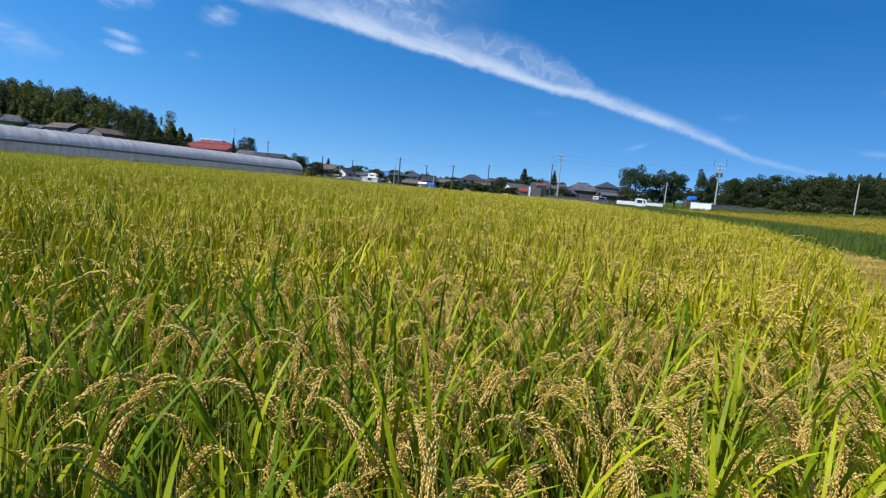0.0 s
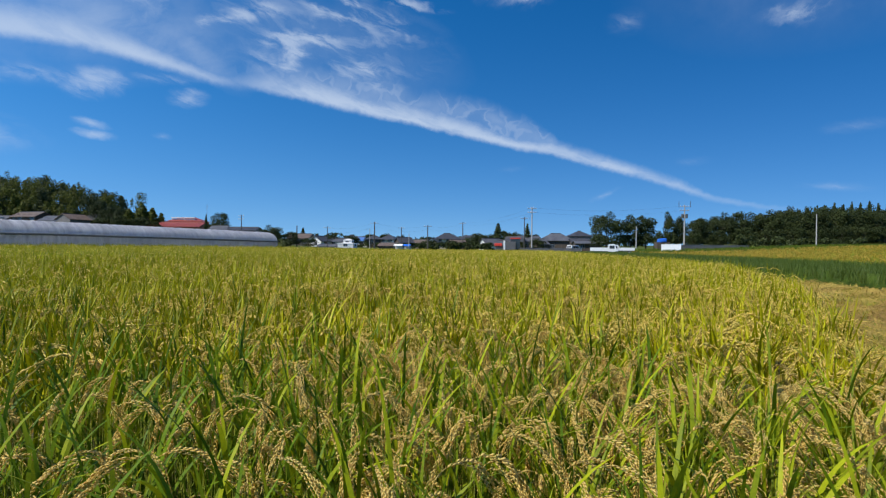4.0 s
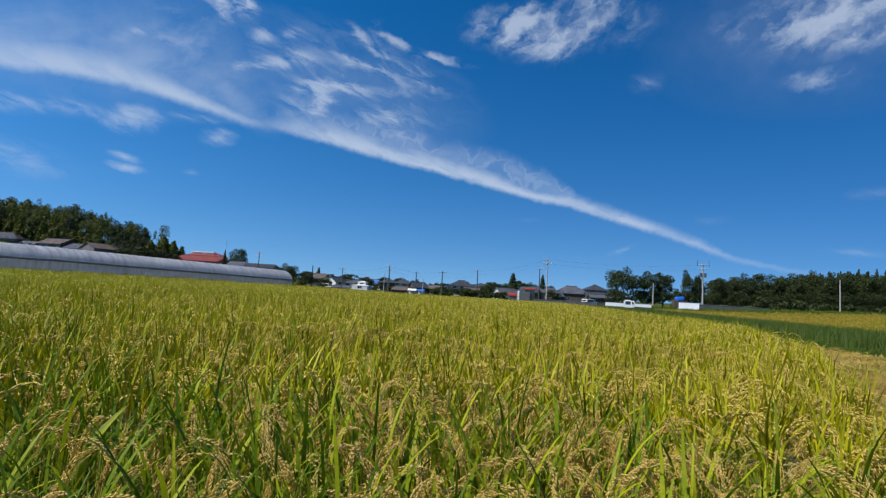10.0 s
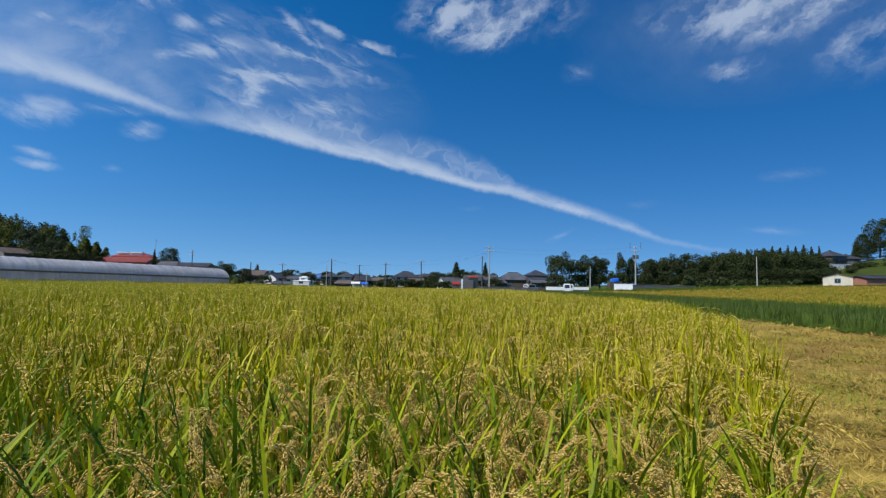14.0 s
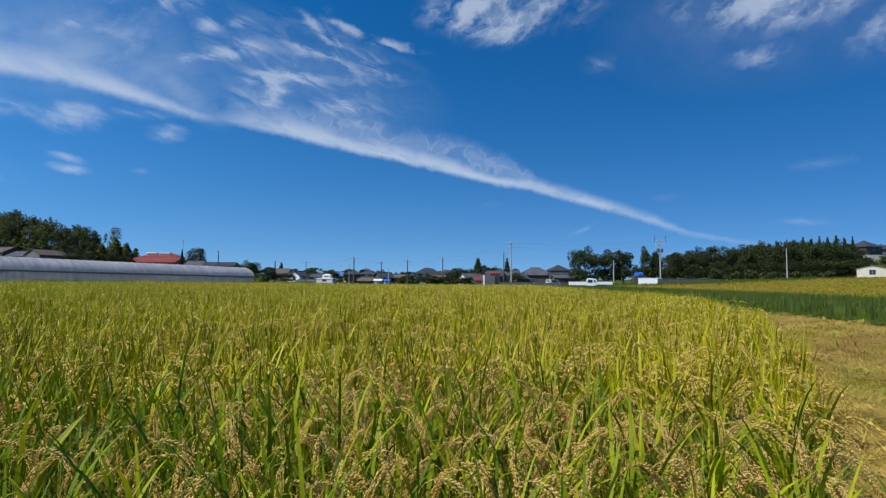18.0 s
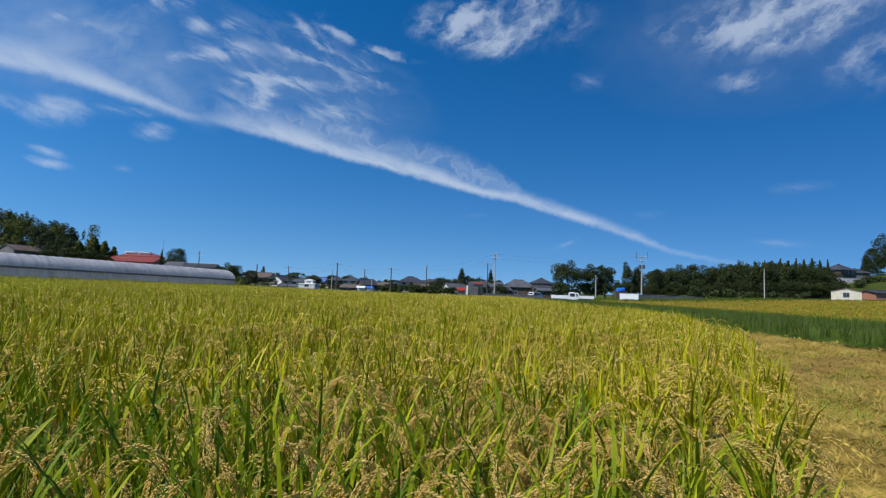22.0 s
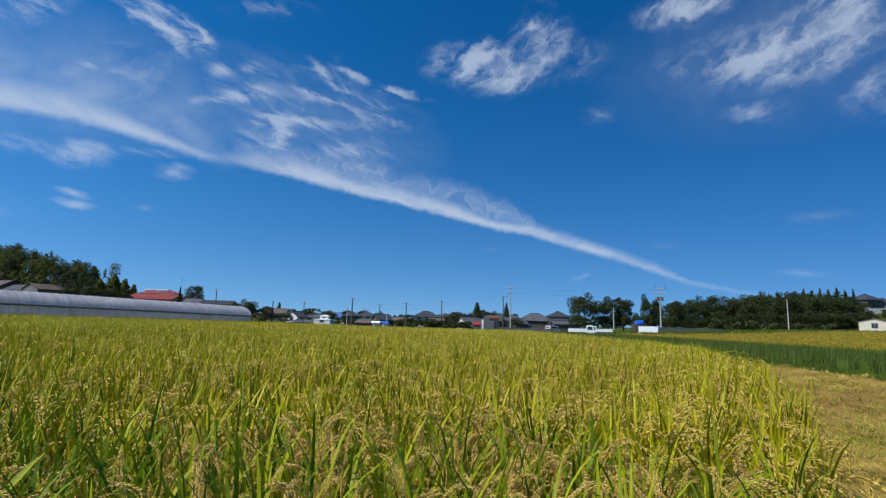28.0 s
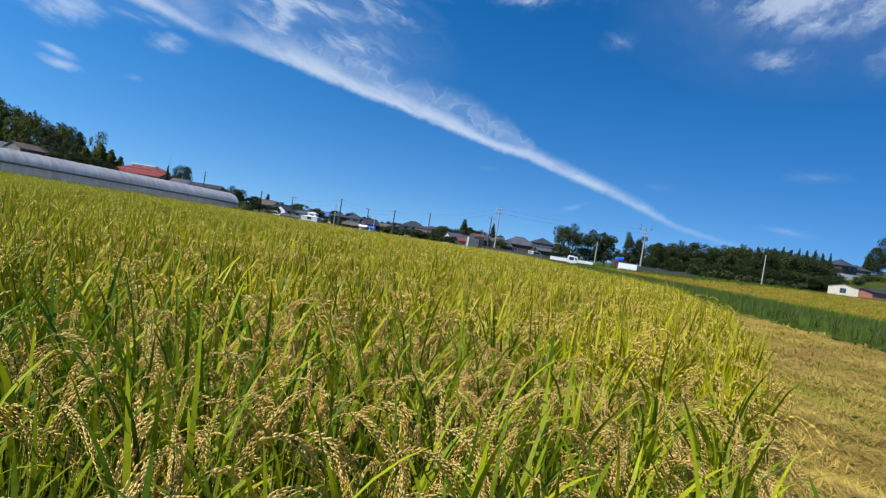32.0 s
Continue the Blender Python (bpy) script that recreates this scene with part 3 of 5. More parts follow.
# ---- rice ----


def hills(inner, outer, spacing_x, spacing_y, half=52.0, past=-1.0):
    """Planted places between two distances from the standing point, in rows that follow the field's edge."""
    n = int(outer / min(spacing_x, spacing_y)) + 2
    i, j = np.meshgrid(np.arange(-n, n), np.arange(-n, n))
    c, s = math.cos(radians(-27)), math.sin(radians(-27))
    u, v = i.ravel() * spacing_x, j.ravel() * spacing_y
    x, y = c * u - s * v, s * u + c * v
    x = x + rng.normal(0, spacing_x * 0.13, len(x))
    y = y + rng.normal(0, spacing_y * 0.18, len(y))
    r, a = np.hypot(x, y), np.degrees(np.arctan2(x, y))
    ok = (r >= inner) & (r < outer) & (np.abs(a) < half) & (np.abs(a) >= past) & in_rice(x, y)
    return x[ok], y[ok]


def canopy(x, y):
    """The height of the stand: gentle waves, lower at its rim."""
    return 0.86 + 0.035 * np.sin(x * 1.1 + 0.6 * y) + 0.03 * np.sin(0.7 * x - 1.7 * y + 1) - 0.06 * np.exp(-np.clip(rice_edge(y) - x, 0, 9) / 0.25)


def ear_share(x, y):
    """The share of ears: fewer in the corner towards the greenhouse, which is greener."""
    return 0.42 + 0.58 * np.clip((np.asarray(x) / np.maximum(y, 0.5) + 0.85) / 0.95, 0, 1)


def greenness(x, y):
    """How many of the leaves take the darker green: more where ears are few, and nearby."""
    return np.clip(0.75 * (1 - ear_share(x, y)) * np.clip(1.25 - np.hypot(x, y) / 8, 0.1, 1), 0, 0.45)


def ear_mesh(name, seed):
    """One ear: an axis that arches over, and hanging chains of grains set left and right like a braid."""
    r = np.random.default_rng(seed)
    h = Heap()
    length = r.uniform(0.30, 0.40)
    pos, way = drooping(1, np.zeros(1), np.array([length]), np.array([r.uniform(0.1, 0.6)]), np.array([r.uniform(2.3, 3.1)]), 16)
    pos, way = pos[0], way[0]
    seg = pos[1:] - pos[:-1]
    ln = np.linalg.norm(seg, axis=1)
    v, f = spindles(pos[:-1], seg / ln[:, None], ln * 1.3, np.full(16, 0.003))
    h.add(v, f)
    P, D, W = [], [], []
    chains = 6
    for k in range(chains):
        turn = 2.4 * k + r.normal(0, 0.4)
        s0, run = 0.18 + 0.085 * k, r.uniform(0.34, 0.48) * (1 - 0.02 * k)
        count = int(run * length / 0.0066)
        loose = r.uniform(0.006, 0.019)
        for m in range(count):
            t = min(16 * min(s0 + run * m / count, 1.0), 15.99)
            i = int(t)
            ahead = way[i]
            across = np.cross(ahead, (1, 0.01, 0))
            across /= np.linalg.norm(across)
            rise = np.cross(across, ahead)
            side = across * math.cos(turn) + rise * math.sin(turn)
            flank = np.cross(ahead, side) * (1 if m % 2 else -1)
            out = 0.002 + loose * min(1.0, m / 9)
            drop = np.array([0, 0, -0.022 * (m / count) ** 2])
            g = ahead + 0.13 * flank + 0.04 * r.normal(0, 1, 3)
            P.append(pos[i] + (pos[i + 1] - pos[i]) * (t - i) + side * out + flank * 0.0015 + drop)
            D.append(g / np.linalg.norm(g))
            W.append(1 - 0.25 * m / count)
    P, D, W = np.array(P), np.array(D), np.array(W)
    v, f = spindles(P, D, r.uniform(0.019, 0.023, len(P)) * W, r.uniform(0.0056, 0.0072, len(P)) * W)
    h.add(v, f)
    return h.mesh(name, [M["grain"]])


def leaf_mesh(name, seed, mat="leaf"):
    r = np.random.default_rng(seed)
    one = lambda a, b: np.array([r.uniform(a, b)])
    zero = np.zeros(1)
    v, f = blades(zero, zero, zero, zero, one(0.36, 0.64), one(0.009, 0.021), one(0.04, 0.42), one(0.15, 1.7), 9)
    h = Heap()
    v = v.copy()
    v[0, 0::2, 2] += 0.0012
    h.add(v, f)
    return h.mesh(name, [M[mat]])


def culm_mesh(name, seed):
    r = np.random.default_rng(seed)
    h = Heap()
    n = 18
    a, rad = r.uniform(0, 6.28, n), 0.05 * np.sqrt(r.random(n))
    base = np.stack([rad * np.cos(a), rad * np.sin(a), np.zeros(n)], -1)
    d = np.stack([np.cos(a) * rad * 2.2, np.sin(a) * rad * 2.2, np.ones(n)], -1)
    d /= np.linalg.norm(d, axis=1, keepdims=True)
    v, f = spindles(base, d, r.uniform(0.62, 0.84, n), np.full(n, 0.006))
    h.add(v, f)
    n = 16
    a = r.uniform(0, 6.28, n)
    v, f = blades(0.04 * np.cos(a), 0.04 * np.sin(a), np.full(n, 0.12), r.uniform(0, 6.28, n), r.uniform(0.35, 0.6, n), r.uniform(0.008, 0.012, n), r.uniform(0.1, 0.5, n), r.uniform(0.2, 1.2, n), 5)
    h.add(v, f)
    return h.mesh(name, [M["culm"]])


EARS = [ear_mesh("ear", 40 + k) for k in range(9)]
LEAVES = [leaf_mesh("leaf", 60 + k) for k in range(9)]
GREEN_LEAVES = [leaf_mesh("leaf", 60 + k, "leaf_green") for k in range(9)]
CULMS = [culm_mesh("straw_tuft", 80 + k) for k in range(4)]
NEAR, MID, WIDE = 3.45, 9.0, 30.0


def near_rice():
    r = random.Random(3)
    xs, ys = hills(0.75, NEAR, 0.29, 0.19)
    tops = canopy(xs, ys)
    for x, y, top in zip(xs, ys, tops):
        plant = thing("rice_plant", "ripening rice plant with drooping golden ears and green leaves", "rice plant", "rice plants at the near rim")
        plant.matrix_basis = pose(x, y, 0.0, 0, 0, r.uniform(0, 360)) @ Matrix.Diagonal((1, 1, top / 0.86, 1))
        piece("straw_tuft", r.choice(CULMS), plant)
        for k in range(16):
            a = r.uniform(0, 360)
            rad = 0.02 + 0.05 * r.random()
            m = pose(rad * math.sin(radians(a)), rad * math.cos(radians(a)), r.uniform(0.28, 0.50), 0, 0, -a + r.uniform(-30, 30)) @ Matrix.Scale(r.uniform(0.8, 1.12), 4)
            piece("leaf", r.choice(GREEN_LEAVES if r.random() < float(greenness(x, y)) + 0.2 else LEAVES), plant, "", m)
        for k in range(round(5.6 * float(ear_share(x, y)))):
            a = r.uniform(0, 360)
            rad = 0.03 + 0.08 * r.random()
            m = pose(rad * math.sin(radians(a)), rad * math.cos(radians(a)), r.uniform(0.60, 0.82), 0, 0, -a + r.uniform(-40, 40)) @ Matrix.Scale(r.uniform(0.86, 1.22), 4)
            piece("ear", r.choice(EARS), plant, "", m)


def leafy_plant(x, y):
    """A late hill at the field's corner, all leaf and no ear yet."""
    r = random.Random(12)
    plant = thing("rice_plant", "late green rice plant with broad leaves and no ears", "rice plant", "rice plants at the near rim")
    plant.matrix_basis = pose(x, y, 0.0, 0, 0, 25)
    piece("straw_tuft", CULMS[1], plant)
    for k in range(15):
        a = 24.0 * k + r.uniform(-10, 10)
        rad = 0.02 + 0.05 * r.random()
        m = pose(rad * math.sin(radians(a)), rad * math.cos(radians(a)), r.uniform(0.34, 0.52), 0, 0, -a) @ Matrix.Diagonal((1.35, 1.1, r.uniform(0.85, 1.05), 1))
        piece("leaf", r.choice(GREEN_LEAVES), plant, "", m)


def spread(x, y, per, radius):
    x, y = np.repeat(x, per), np.repeat(y, per)
    a, q = rng.uniform(0, 6.28, len(x)), radius * np.sqrt(rng.random(len(x)))
    return x + q * np.cos(a), y + q * np.sin(a)


def stand(h, x, y, leaves, ears, grains, segs, grain_wide, leaf_wide):
    """Leaves and ears of many hills, as slots 0 and 1 of a heap."""
    own = rng.normal(0, 0.05, len(x))
    top = lambda a, b: ground_z(a, b) + canopy(a, b) + np.repeat(own, len(a) // len(own))
    lx, ly = spread(x, y, leaves, 0.09)
    k = len(lx)
    v, f = blades(lx, ly, top(lx, ly) - rng.uniform(0.28, 0.5, k), rng.uniform(0, 6.28, k), rng.uniform(0.32, 0.58, k), leaf_wide * rng.uniform(0.8, 1.2, k), rng.uniform(0.02, 0.35, k), rng.uniform(0.05, 0.9, k), segs)
    green = rng.random(k) < greenness(lx, ly)
    h.add(v[~green], f, 0)
    h.add(v[green], f, 3)
    ex, ey = spread(x, y, ears, 0.12)
    high = top(ex, ey)
    keep = rng.random(len(ex)) < ear_share(ex, ey)
    ex, ey, high = ex[keep], ey[keep], high[keep]
    k = len(ex)
    strands = max(1, grains // 8)
    n = max(2, grains // strands)
    stretch = 1.5 if strands > 1 else 1.75
    root = np.stack([ex, ey, high - rng.uniform(0.02, 0.17, k)], -1)
    az, length, first, last = rng.uniform(0, 6.28, k), rng.uniform(0.22, 0.34, k), rng.uniform(0.1, 0.5, k), rng.uniform(1.9, 3.0, k)
    for g in range(strands):
        pos, way = drooping(k, az + rng.normal(0, 0.16, k), length * rng.uniform(0.65, 1.1, k), first, last + rng.normal(0, 0.2, k), n)
        for i in range(n):
            if strands == 1 and grains < 2 and i == 0:
                continue
            d = pos[:, i + 1] - pos[:, i]
            ln = np.linalg.norm(d, axis=1)
            v, f = spindles(root + pos[:, i] + rng.normal(0, 0.003 if strands > 1 else 0.004, (k, 3)), d / ln[:, None], ln * stretch, grain_wide * rng.uniform(0.8, 1.2, k))
            h.add(v, f, 1)


def rice_field():
    h = Heap()
    x, y = hills(NEAR, MID, 0.29, 0.19)
    stand(h, x, y, 14, 4, 32, 4, 0.0094, 0.0155)
    # the stems below
    cx, cy = spread(x, y, 5, 0.05)
    k = len(cx)
    v, f = blades(cx, cy, ground_z(cx, cy), rng.uniform(0, 6.28, k), rng.uniform(0.5, 0.75, k), np.full(k, 0.012), np.full(k, 0.05), rng.uniform(0, 0.4, k), 2)
    h.add(v, f, 0)
    x, y = hills(MID, WIDE, 0.31, 0.25)
    stand(h, x, y, 10, 3, 3, 2, 0.018, 0.022)
    x, y = hills(WIDE, 118, 0.55, 0.5, 50)
    stand(h, x, y, 8, 2, 1, 1, 0.03, 0.036)
    # the rest of the field to the side of the standing point
    x, y = hills(1.5, 14, 0.31, 0.25, 96, 52)
    stand(h, x, y, 20, 4, 2, 2, 0.018, 0.018)
    x, y = hills(14, 62, 0.6, 0.55, 96, 52)
    stand(h, x, y, 7, 2, 1, 1, 0.03, 0.04)
    # the closed mass of leaves under the tips
    xs, ys = np.arange(-64, 14, 0.6), np.arange(1.0, 97.5, 0.6)
    gx, gy = np.meshgrid(xs, ys)
    z = ground_z(gx, gy) + canopy(gx, gy) - 0.27 + rng.normal(0, 0.045, gx.shape)
    i = np.arange(gx.size).reshape(gx.shape)
    q = np.stack([i[:-1, :-1], i[:-1, 1:], i[1:, 1:], i[1:, :-1]], -1).reshape(-1, 4)
    mx, my = gx.ravel()[q].mean(1), gy.ravel()[q].mean(1)
    q = q[in_rice(mx, my) & in_rice(mx + 0.8, my) & ((np.hypot(mx, my) > MID - 1.5) | ((np.degrees(np.arctan2(-mx, my)) > 60) & (mx < -3)))]
    tri = np.concatenate([q[:, [0, 1, 2]], q[:, [0, 2, 3]]])
    h.v.append(np.stack([gx, gy, z], -1).reshape(-1, 3))
    h.f.append(tri + h.n)
    h.m.append(np.full(len(tri), 2))
    h.n += gx.size
    tagged(new("rice_field", h.mesh("rice_field", [M["leaf_mass"], M["grain_mass"], M["under"], M["leaf_green_mass"]])), "dense field of ripening yellow-green rice with drooping ears", "rice field", kind="stuff")


rice_field()


def straw_and_stubble():
    h = Heap()
    n = 300000
    r = 0.6 + 30 * rng.random(n) ** 1.6
    a = np.radians(rng.uniform(5, 62, n))
    side = rng.random(n) < 0.12
    r = np.where(side, 0.6 + 15 * rng.random(n) ** 1.2, r)
    a = np.where(side, np.radians(rng.uniform(62, 112, n)), a)
    x, y = r * np.sin(a), r * np.cos(a) - 0.4
    ok = (x > rice_edge(y) - 0.15) & (x < 14.4)
    x, y, r = x[ok], y[ok], r[ok]
    k = len(x)
    clump = np.array([noise.noise((p * 1.5, q * 1.5, 3)) + 0.5 * noise.noise((p * 5, q * 5, 9)) for p, q in zip(x, y)])
    ok = clump > rng.uniform(-0.75, 0.35, k)
    x, y, r, clump = x[ok], y[ok], r[ok], clump[ok]
    k = len(x)
    lay = np.array([5.0 * noise.noise((p * 0.7, q * 0.7, 21)) for p, q in zip(x, y)]) + rng.normal(0, 0.95, k)
    v, f = blades(x, y, ground_z(x, y) + rng.uniform(0.0, 0.05, k) + 0.16 * np.clip(clump, 0, 1), lay, rng.uniform(0.04, 0.17, k) * (1 + r / 22), rng.uniform(0.0025, 0.0065, k) * (1 + r / 6), rng.uniform(1.15, 1.75, k), rng.uniform(-0.3, 0.4, k), 2)
    h.add(v, f)
    tagged(new("loose_straw", h.mesh("loose_straw", [M["straw"]])), "dry chopped straw lying over the harvested strip", "straw", kind="stuff")
    h = Heap()
    i, j = np.meshgrid(np.arange(0, 50), np.arange(-4, 160))
    x, y = i.ravel() * 0.3 + rng.normal(0, 0.02, i.size), j.ravel() * 0.19 + rng.normal(0, 0.02, i.size)
    ok = (x > rice_edge(y) + 0.12) & (x < 14.2) & (np.hypot(x, y) > 0.9)
    sx, sy = spread(x[ok], y[ok], 7, 0.05)
    k = len(sx)
    v, f = blades(sx, sy, ground_z(sx, sy), rng.uniform(0, 6.28, k), rng.uniform(0.06, 0.18, k), rng.uniform(0.006, 0.012, k), rng.uniform(0, 0.5, k), rng.uniform(0, 0.6, k), 1)
    lush = np.array([noise.noise((p * 0.8, q * 0.8, 17)) for p, q in zip(sx, sy)])
    v[:, :, 2] += (np.clip(lush, 0, 1) * 0.25)[:, None] * (v[:, :, 2] - v[:, :1, 2]) * 4
    half = lush < rng.uniform(-0.2, 0.35, k)
    h.add(v[half], f, 0)
    h.add(v[~half], f, 1)
    tagged(new("stubble_rows", h.mesh("stubble_rows", [M["straw"], M["leaf_mass"]])), "cut rice stubble with fresh green shoots", "stubble", kind="stuff")


straw_and_stubble()


def weeds():
    """Low green weeds in patches between the cut rows."""
    h = Heap()
    n = 100000
    r = 0.7 + 24 * rng.random(n) ** 1.5
    a = np.radians(rng.uniform(5, 62, n))
    x, y = r * np.sin(a), r * np.cos(a) - 0.4
    ok = (x > rice_edge(y) + 0.05) & (x < 14.3)
    x, y, r = x[ok], y[ok], r[ok]
    patch = np.array([noise.noise((p * 0.55, q * 0.55, 31)) + 0.6 * noise.noise((p * 2.2, q * 2.2, 5)) for p, q in zip(x, y)])
    ok = patch > rng.uniform(-0.06, 0.5, len(x))
    x, y, r = x[ok], y[ok], r[ok]
    k = len(x)
    v, f = blades(x, y, ground_z(x, y) + 0.02, rng.uniform(0, 6.28, k), rng.uniform(0.04, 0.13, k), rng.uniform(0.003, 0.008, k) * (1 + r / 9), rng.uniform(0.2, 1.2, k), rng.uniform(0.2, 1.0, k), 2)
    h.add(v, f)
    tagged(new("low_weeds", h.mesh("low_weeds", [M["weed"]])), "low fresh green weeds in patches on the stubble", "weeds", kind="stuff")


weeds()


def crop(name, label, x0, x1, y0, y1, per, height, blades_per, wide, mats, ears=0, slant=0.0):
    """A field of another height and colour, with a closed sheet under its tips."""
    h = Heap()
    n = int((x1 - x0) * (y1 - y0) * per)
    x, y = rng.uniform(x0, x1, n), rng.uniform(y0, y1, n)
    x = x + slant * (y - y0)
    bx, by = spread(x, y, blades_per, 0.14)
    k = len(bx)
    v, f = blades(bx, by, ground_z(bx, by) + height * 0.25, rng.uniform(0, 6.28, k), height * rng.uniform(0.6, 0.95, k), wide * rng.uniform(0.7, 1.3, k), rng.uniform(0, 0.35, k), rng.uniform(0, 0.8, k), 2)
    h.add(v, f, 0)
    if ears:
        ex, ey = spread(x, y, ears, 0.2)
        k = len(ex)
        d = rng.normal(0, 1, (k, 3))
        d /= np.linalg.norm(d, axis=1, keepdims=True)
        v, f = spindles(np.stack([ex, ey, ground_z(ex, ey) + height * rng.uniform(0.85, 1.05, k)], -1), d, rng.uniform(0.10, 0.22, k), rng.uniform(0.03, 0.055, k))
        h.add(v, f, 1)
    # sheet that closes the gaps; the green strip's has shade in its colour
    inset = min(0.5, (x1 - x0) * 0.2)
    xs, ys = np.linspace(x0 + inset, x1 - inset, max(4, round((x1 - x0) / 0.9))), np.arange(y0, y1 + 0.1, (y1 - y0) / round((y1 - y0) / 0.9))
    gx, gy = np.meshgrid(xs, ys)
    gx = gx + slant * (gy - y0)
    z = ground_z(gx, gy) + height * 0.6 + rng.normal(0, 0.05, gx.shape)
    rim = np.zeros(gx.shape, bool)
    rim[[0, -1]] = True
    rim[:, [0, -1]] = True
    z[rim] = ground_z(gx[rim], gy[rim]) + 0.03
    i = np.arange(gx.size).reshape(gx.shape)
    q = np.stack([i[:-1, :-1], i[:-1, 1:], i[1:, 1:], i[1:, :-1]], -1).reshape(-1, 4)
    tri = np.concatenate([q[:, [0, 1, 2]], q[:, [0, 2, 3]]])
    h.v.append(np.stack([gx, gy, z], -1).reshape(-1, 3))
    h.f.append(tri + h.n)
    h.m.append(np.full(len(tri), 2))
    h.n += gx.size
    tagged(new(name, h.mesh(name, mats)), label, "crop field", kind="stuff")


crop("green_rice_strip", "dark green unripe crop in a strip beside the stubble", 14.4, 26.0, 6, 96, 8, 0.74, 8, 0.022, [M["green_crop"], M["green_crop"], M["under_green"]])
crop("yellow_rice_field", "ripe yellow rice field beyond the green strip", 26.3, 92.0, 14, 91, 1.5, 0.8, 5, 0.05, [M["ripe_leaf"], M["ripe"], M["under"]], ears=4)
crop("green_verge", "strip of fresh green grass along the far rim of the fields", 30.0, 98.0, 91.5, 107, 3, 1.0, 5, 0.07, [M["verge"], M["verge"], M["verge"]])

# ---- greenhouse ----


def greenhouse():
    run, height, half = 68.0, 3.15, 3.0
    top = thing("greenhouse", "long tunnel greenhouse of milky plastic film on steel hoops", "greenhouse")
    u = Vector((-0.445, -0.896, 0))
    n = Vector((-0.896, 0.445, 0))
    start = Vector((-34.1, 86.0, 0)) + n * half
    # local y runs along the tunnel, local x across it, towards the field
    m = Matrix(((-n.x, u.x, 0, start.x), (-n.y, u.y, 0, start.y), (0, 0, 1, 0.42), (0, 0, 0, 1)))
    top.matrix_basis = m

    def rise(y):
        return 0.45 * min(max(y / 34.0, 0), 1)

    wall = 1.55
    arc = [(half * math.cos(t), wall + (height - wall) * math.sin(t)) for t in np.linspace(0, math.pi, 21)]
    arc = [(x * (1 - 0.02 * (z / height)), z) for x, z in arc]
    ys = np.linspace(0, run, 69)
    sag = [0.025 * math.sin(k * 1.9) + 0.02 * math.sin(k * 0.7) for k in range(len(ys))]

    def sheet(outline, out):
        bm = bmesh.new()
        grid = []
        for k, y in enumerate(ys):
            for q in range(2 if k < len(ys) - 1 else 1):
                yy = y + q * 0.5
                pull = 0.0 if q == 0 else -0.004 + sag[k] * 0.12
                grid.append([bm.verts.new((x * (1 + (out + pull) / half), yy, z + rise(yy) + (pull * z / height))) for x, z in outline])
        for a, b in zip(grid, grid[1:]):
            for i in range(len(a) - 1):
                bm.faces.new((a[i], a[i + 1], b[i + 1], b[i]))
        for f in bm.faces:
            f.smooth = True
        bmesh.ops.solidify(bm, geom=bm.faces[:], thickness=0.01)
        return bm

    part("film", sheet(arc, 0.0), M["film"], top, "milky plastic film, slightly slack between hoops")
    for s in (1, -1):
        part("skirt", sheet([(s * half, wall - 0.04), (s * half, 0.6), (s * half, -0.7)], 0.0), M["skirt"], top, "greyer side curtain")
        bm = bmesh.new()
        for y0, y1 in zip(ys, ys[1:]):
            tube(bm, (s * (half + 0.05), y0, wall + rise(y0)), (s * (half + 0.05), y1, wall + rise(y1)), 0.12, sides=6)
        part("curtain_roll", bm, M["wall_dark"], top, "dark rolled-up curtain edge")
    bm = bmesh.new()
    full = [(half, -0.3)] + arc + [(-half, -0.3)]
    for (x0, z0), (x1, z1) in zip(full, full[1:]):
        tube(bm, (x0 * 1.006, 0, z0 * 1.004), (x1 * 1.006, 0, z1 * 1.004), 0.017, sides=5)
    hoop = bm_mesh("hoop", bm, M["skirt"])
    for k in range(0, 69):
        piece("hoop", hoop, top, "", pose(0, k * run / 68, rise(k * run / 68)))
    for y in (0.0, run):
        bm = bmesh.new()
        pts = [(half, 0)] + arc + [(-half, 0)]
        a = [bm.verts.new((x * 0.99, y - 0.02, z + rise(y))) for x, z in pts]
        b = [bm.verts.new((x * 0.99, y + 0.02, z + rise(y))) for x, z in pts]
        bm.faces.new(a)
        bm.faces.new(b[::-1])
        for i in range(len(a)):
            bm.faces.new((a[i], b[i], b[(i + 1) % len(a)], a[(i + 1) % len(a)]))
        end = part("end_wall", bm, M["film"], top, "rounded end of plastic film")
        bm = bmesh.new()
        for x in (-1.0, 0.0, 1.0):
            box(bm, x - 0.03, x + 0.03, y - 0.06, y + 0.06, rise(y), 2.1 + rise(y))
        box(bm, -1.03, 1.03, y - 0.06, y + 0.06, 2.08 + rise(y), 2.16 + rise(y))
        part("door_frame", bm, M["steel"], end)


greenhouse()
crop("grass_verge", "tall green grass along the foot of the greenhouse", -66.2, -65.0, 20, 88, 9, 1.05, 6, 0.05, [M["leaf_mass"], M["leaf_mass"], M["under"]], slant=0.497)

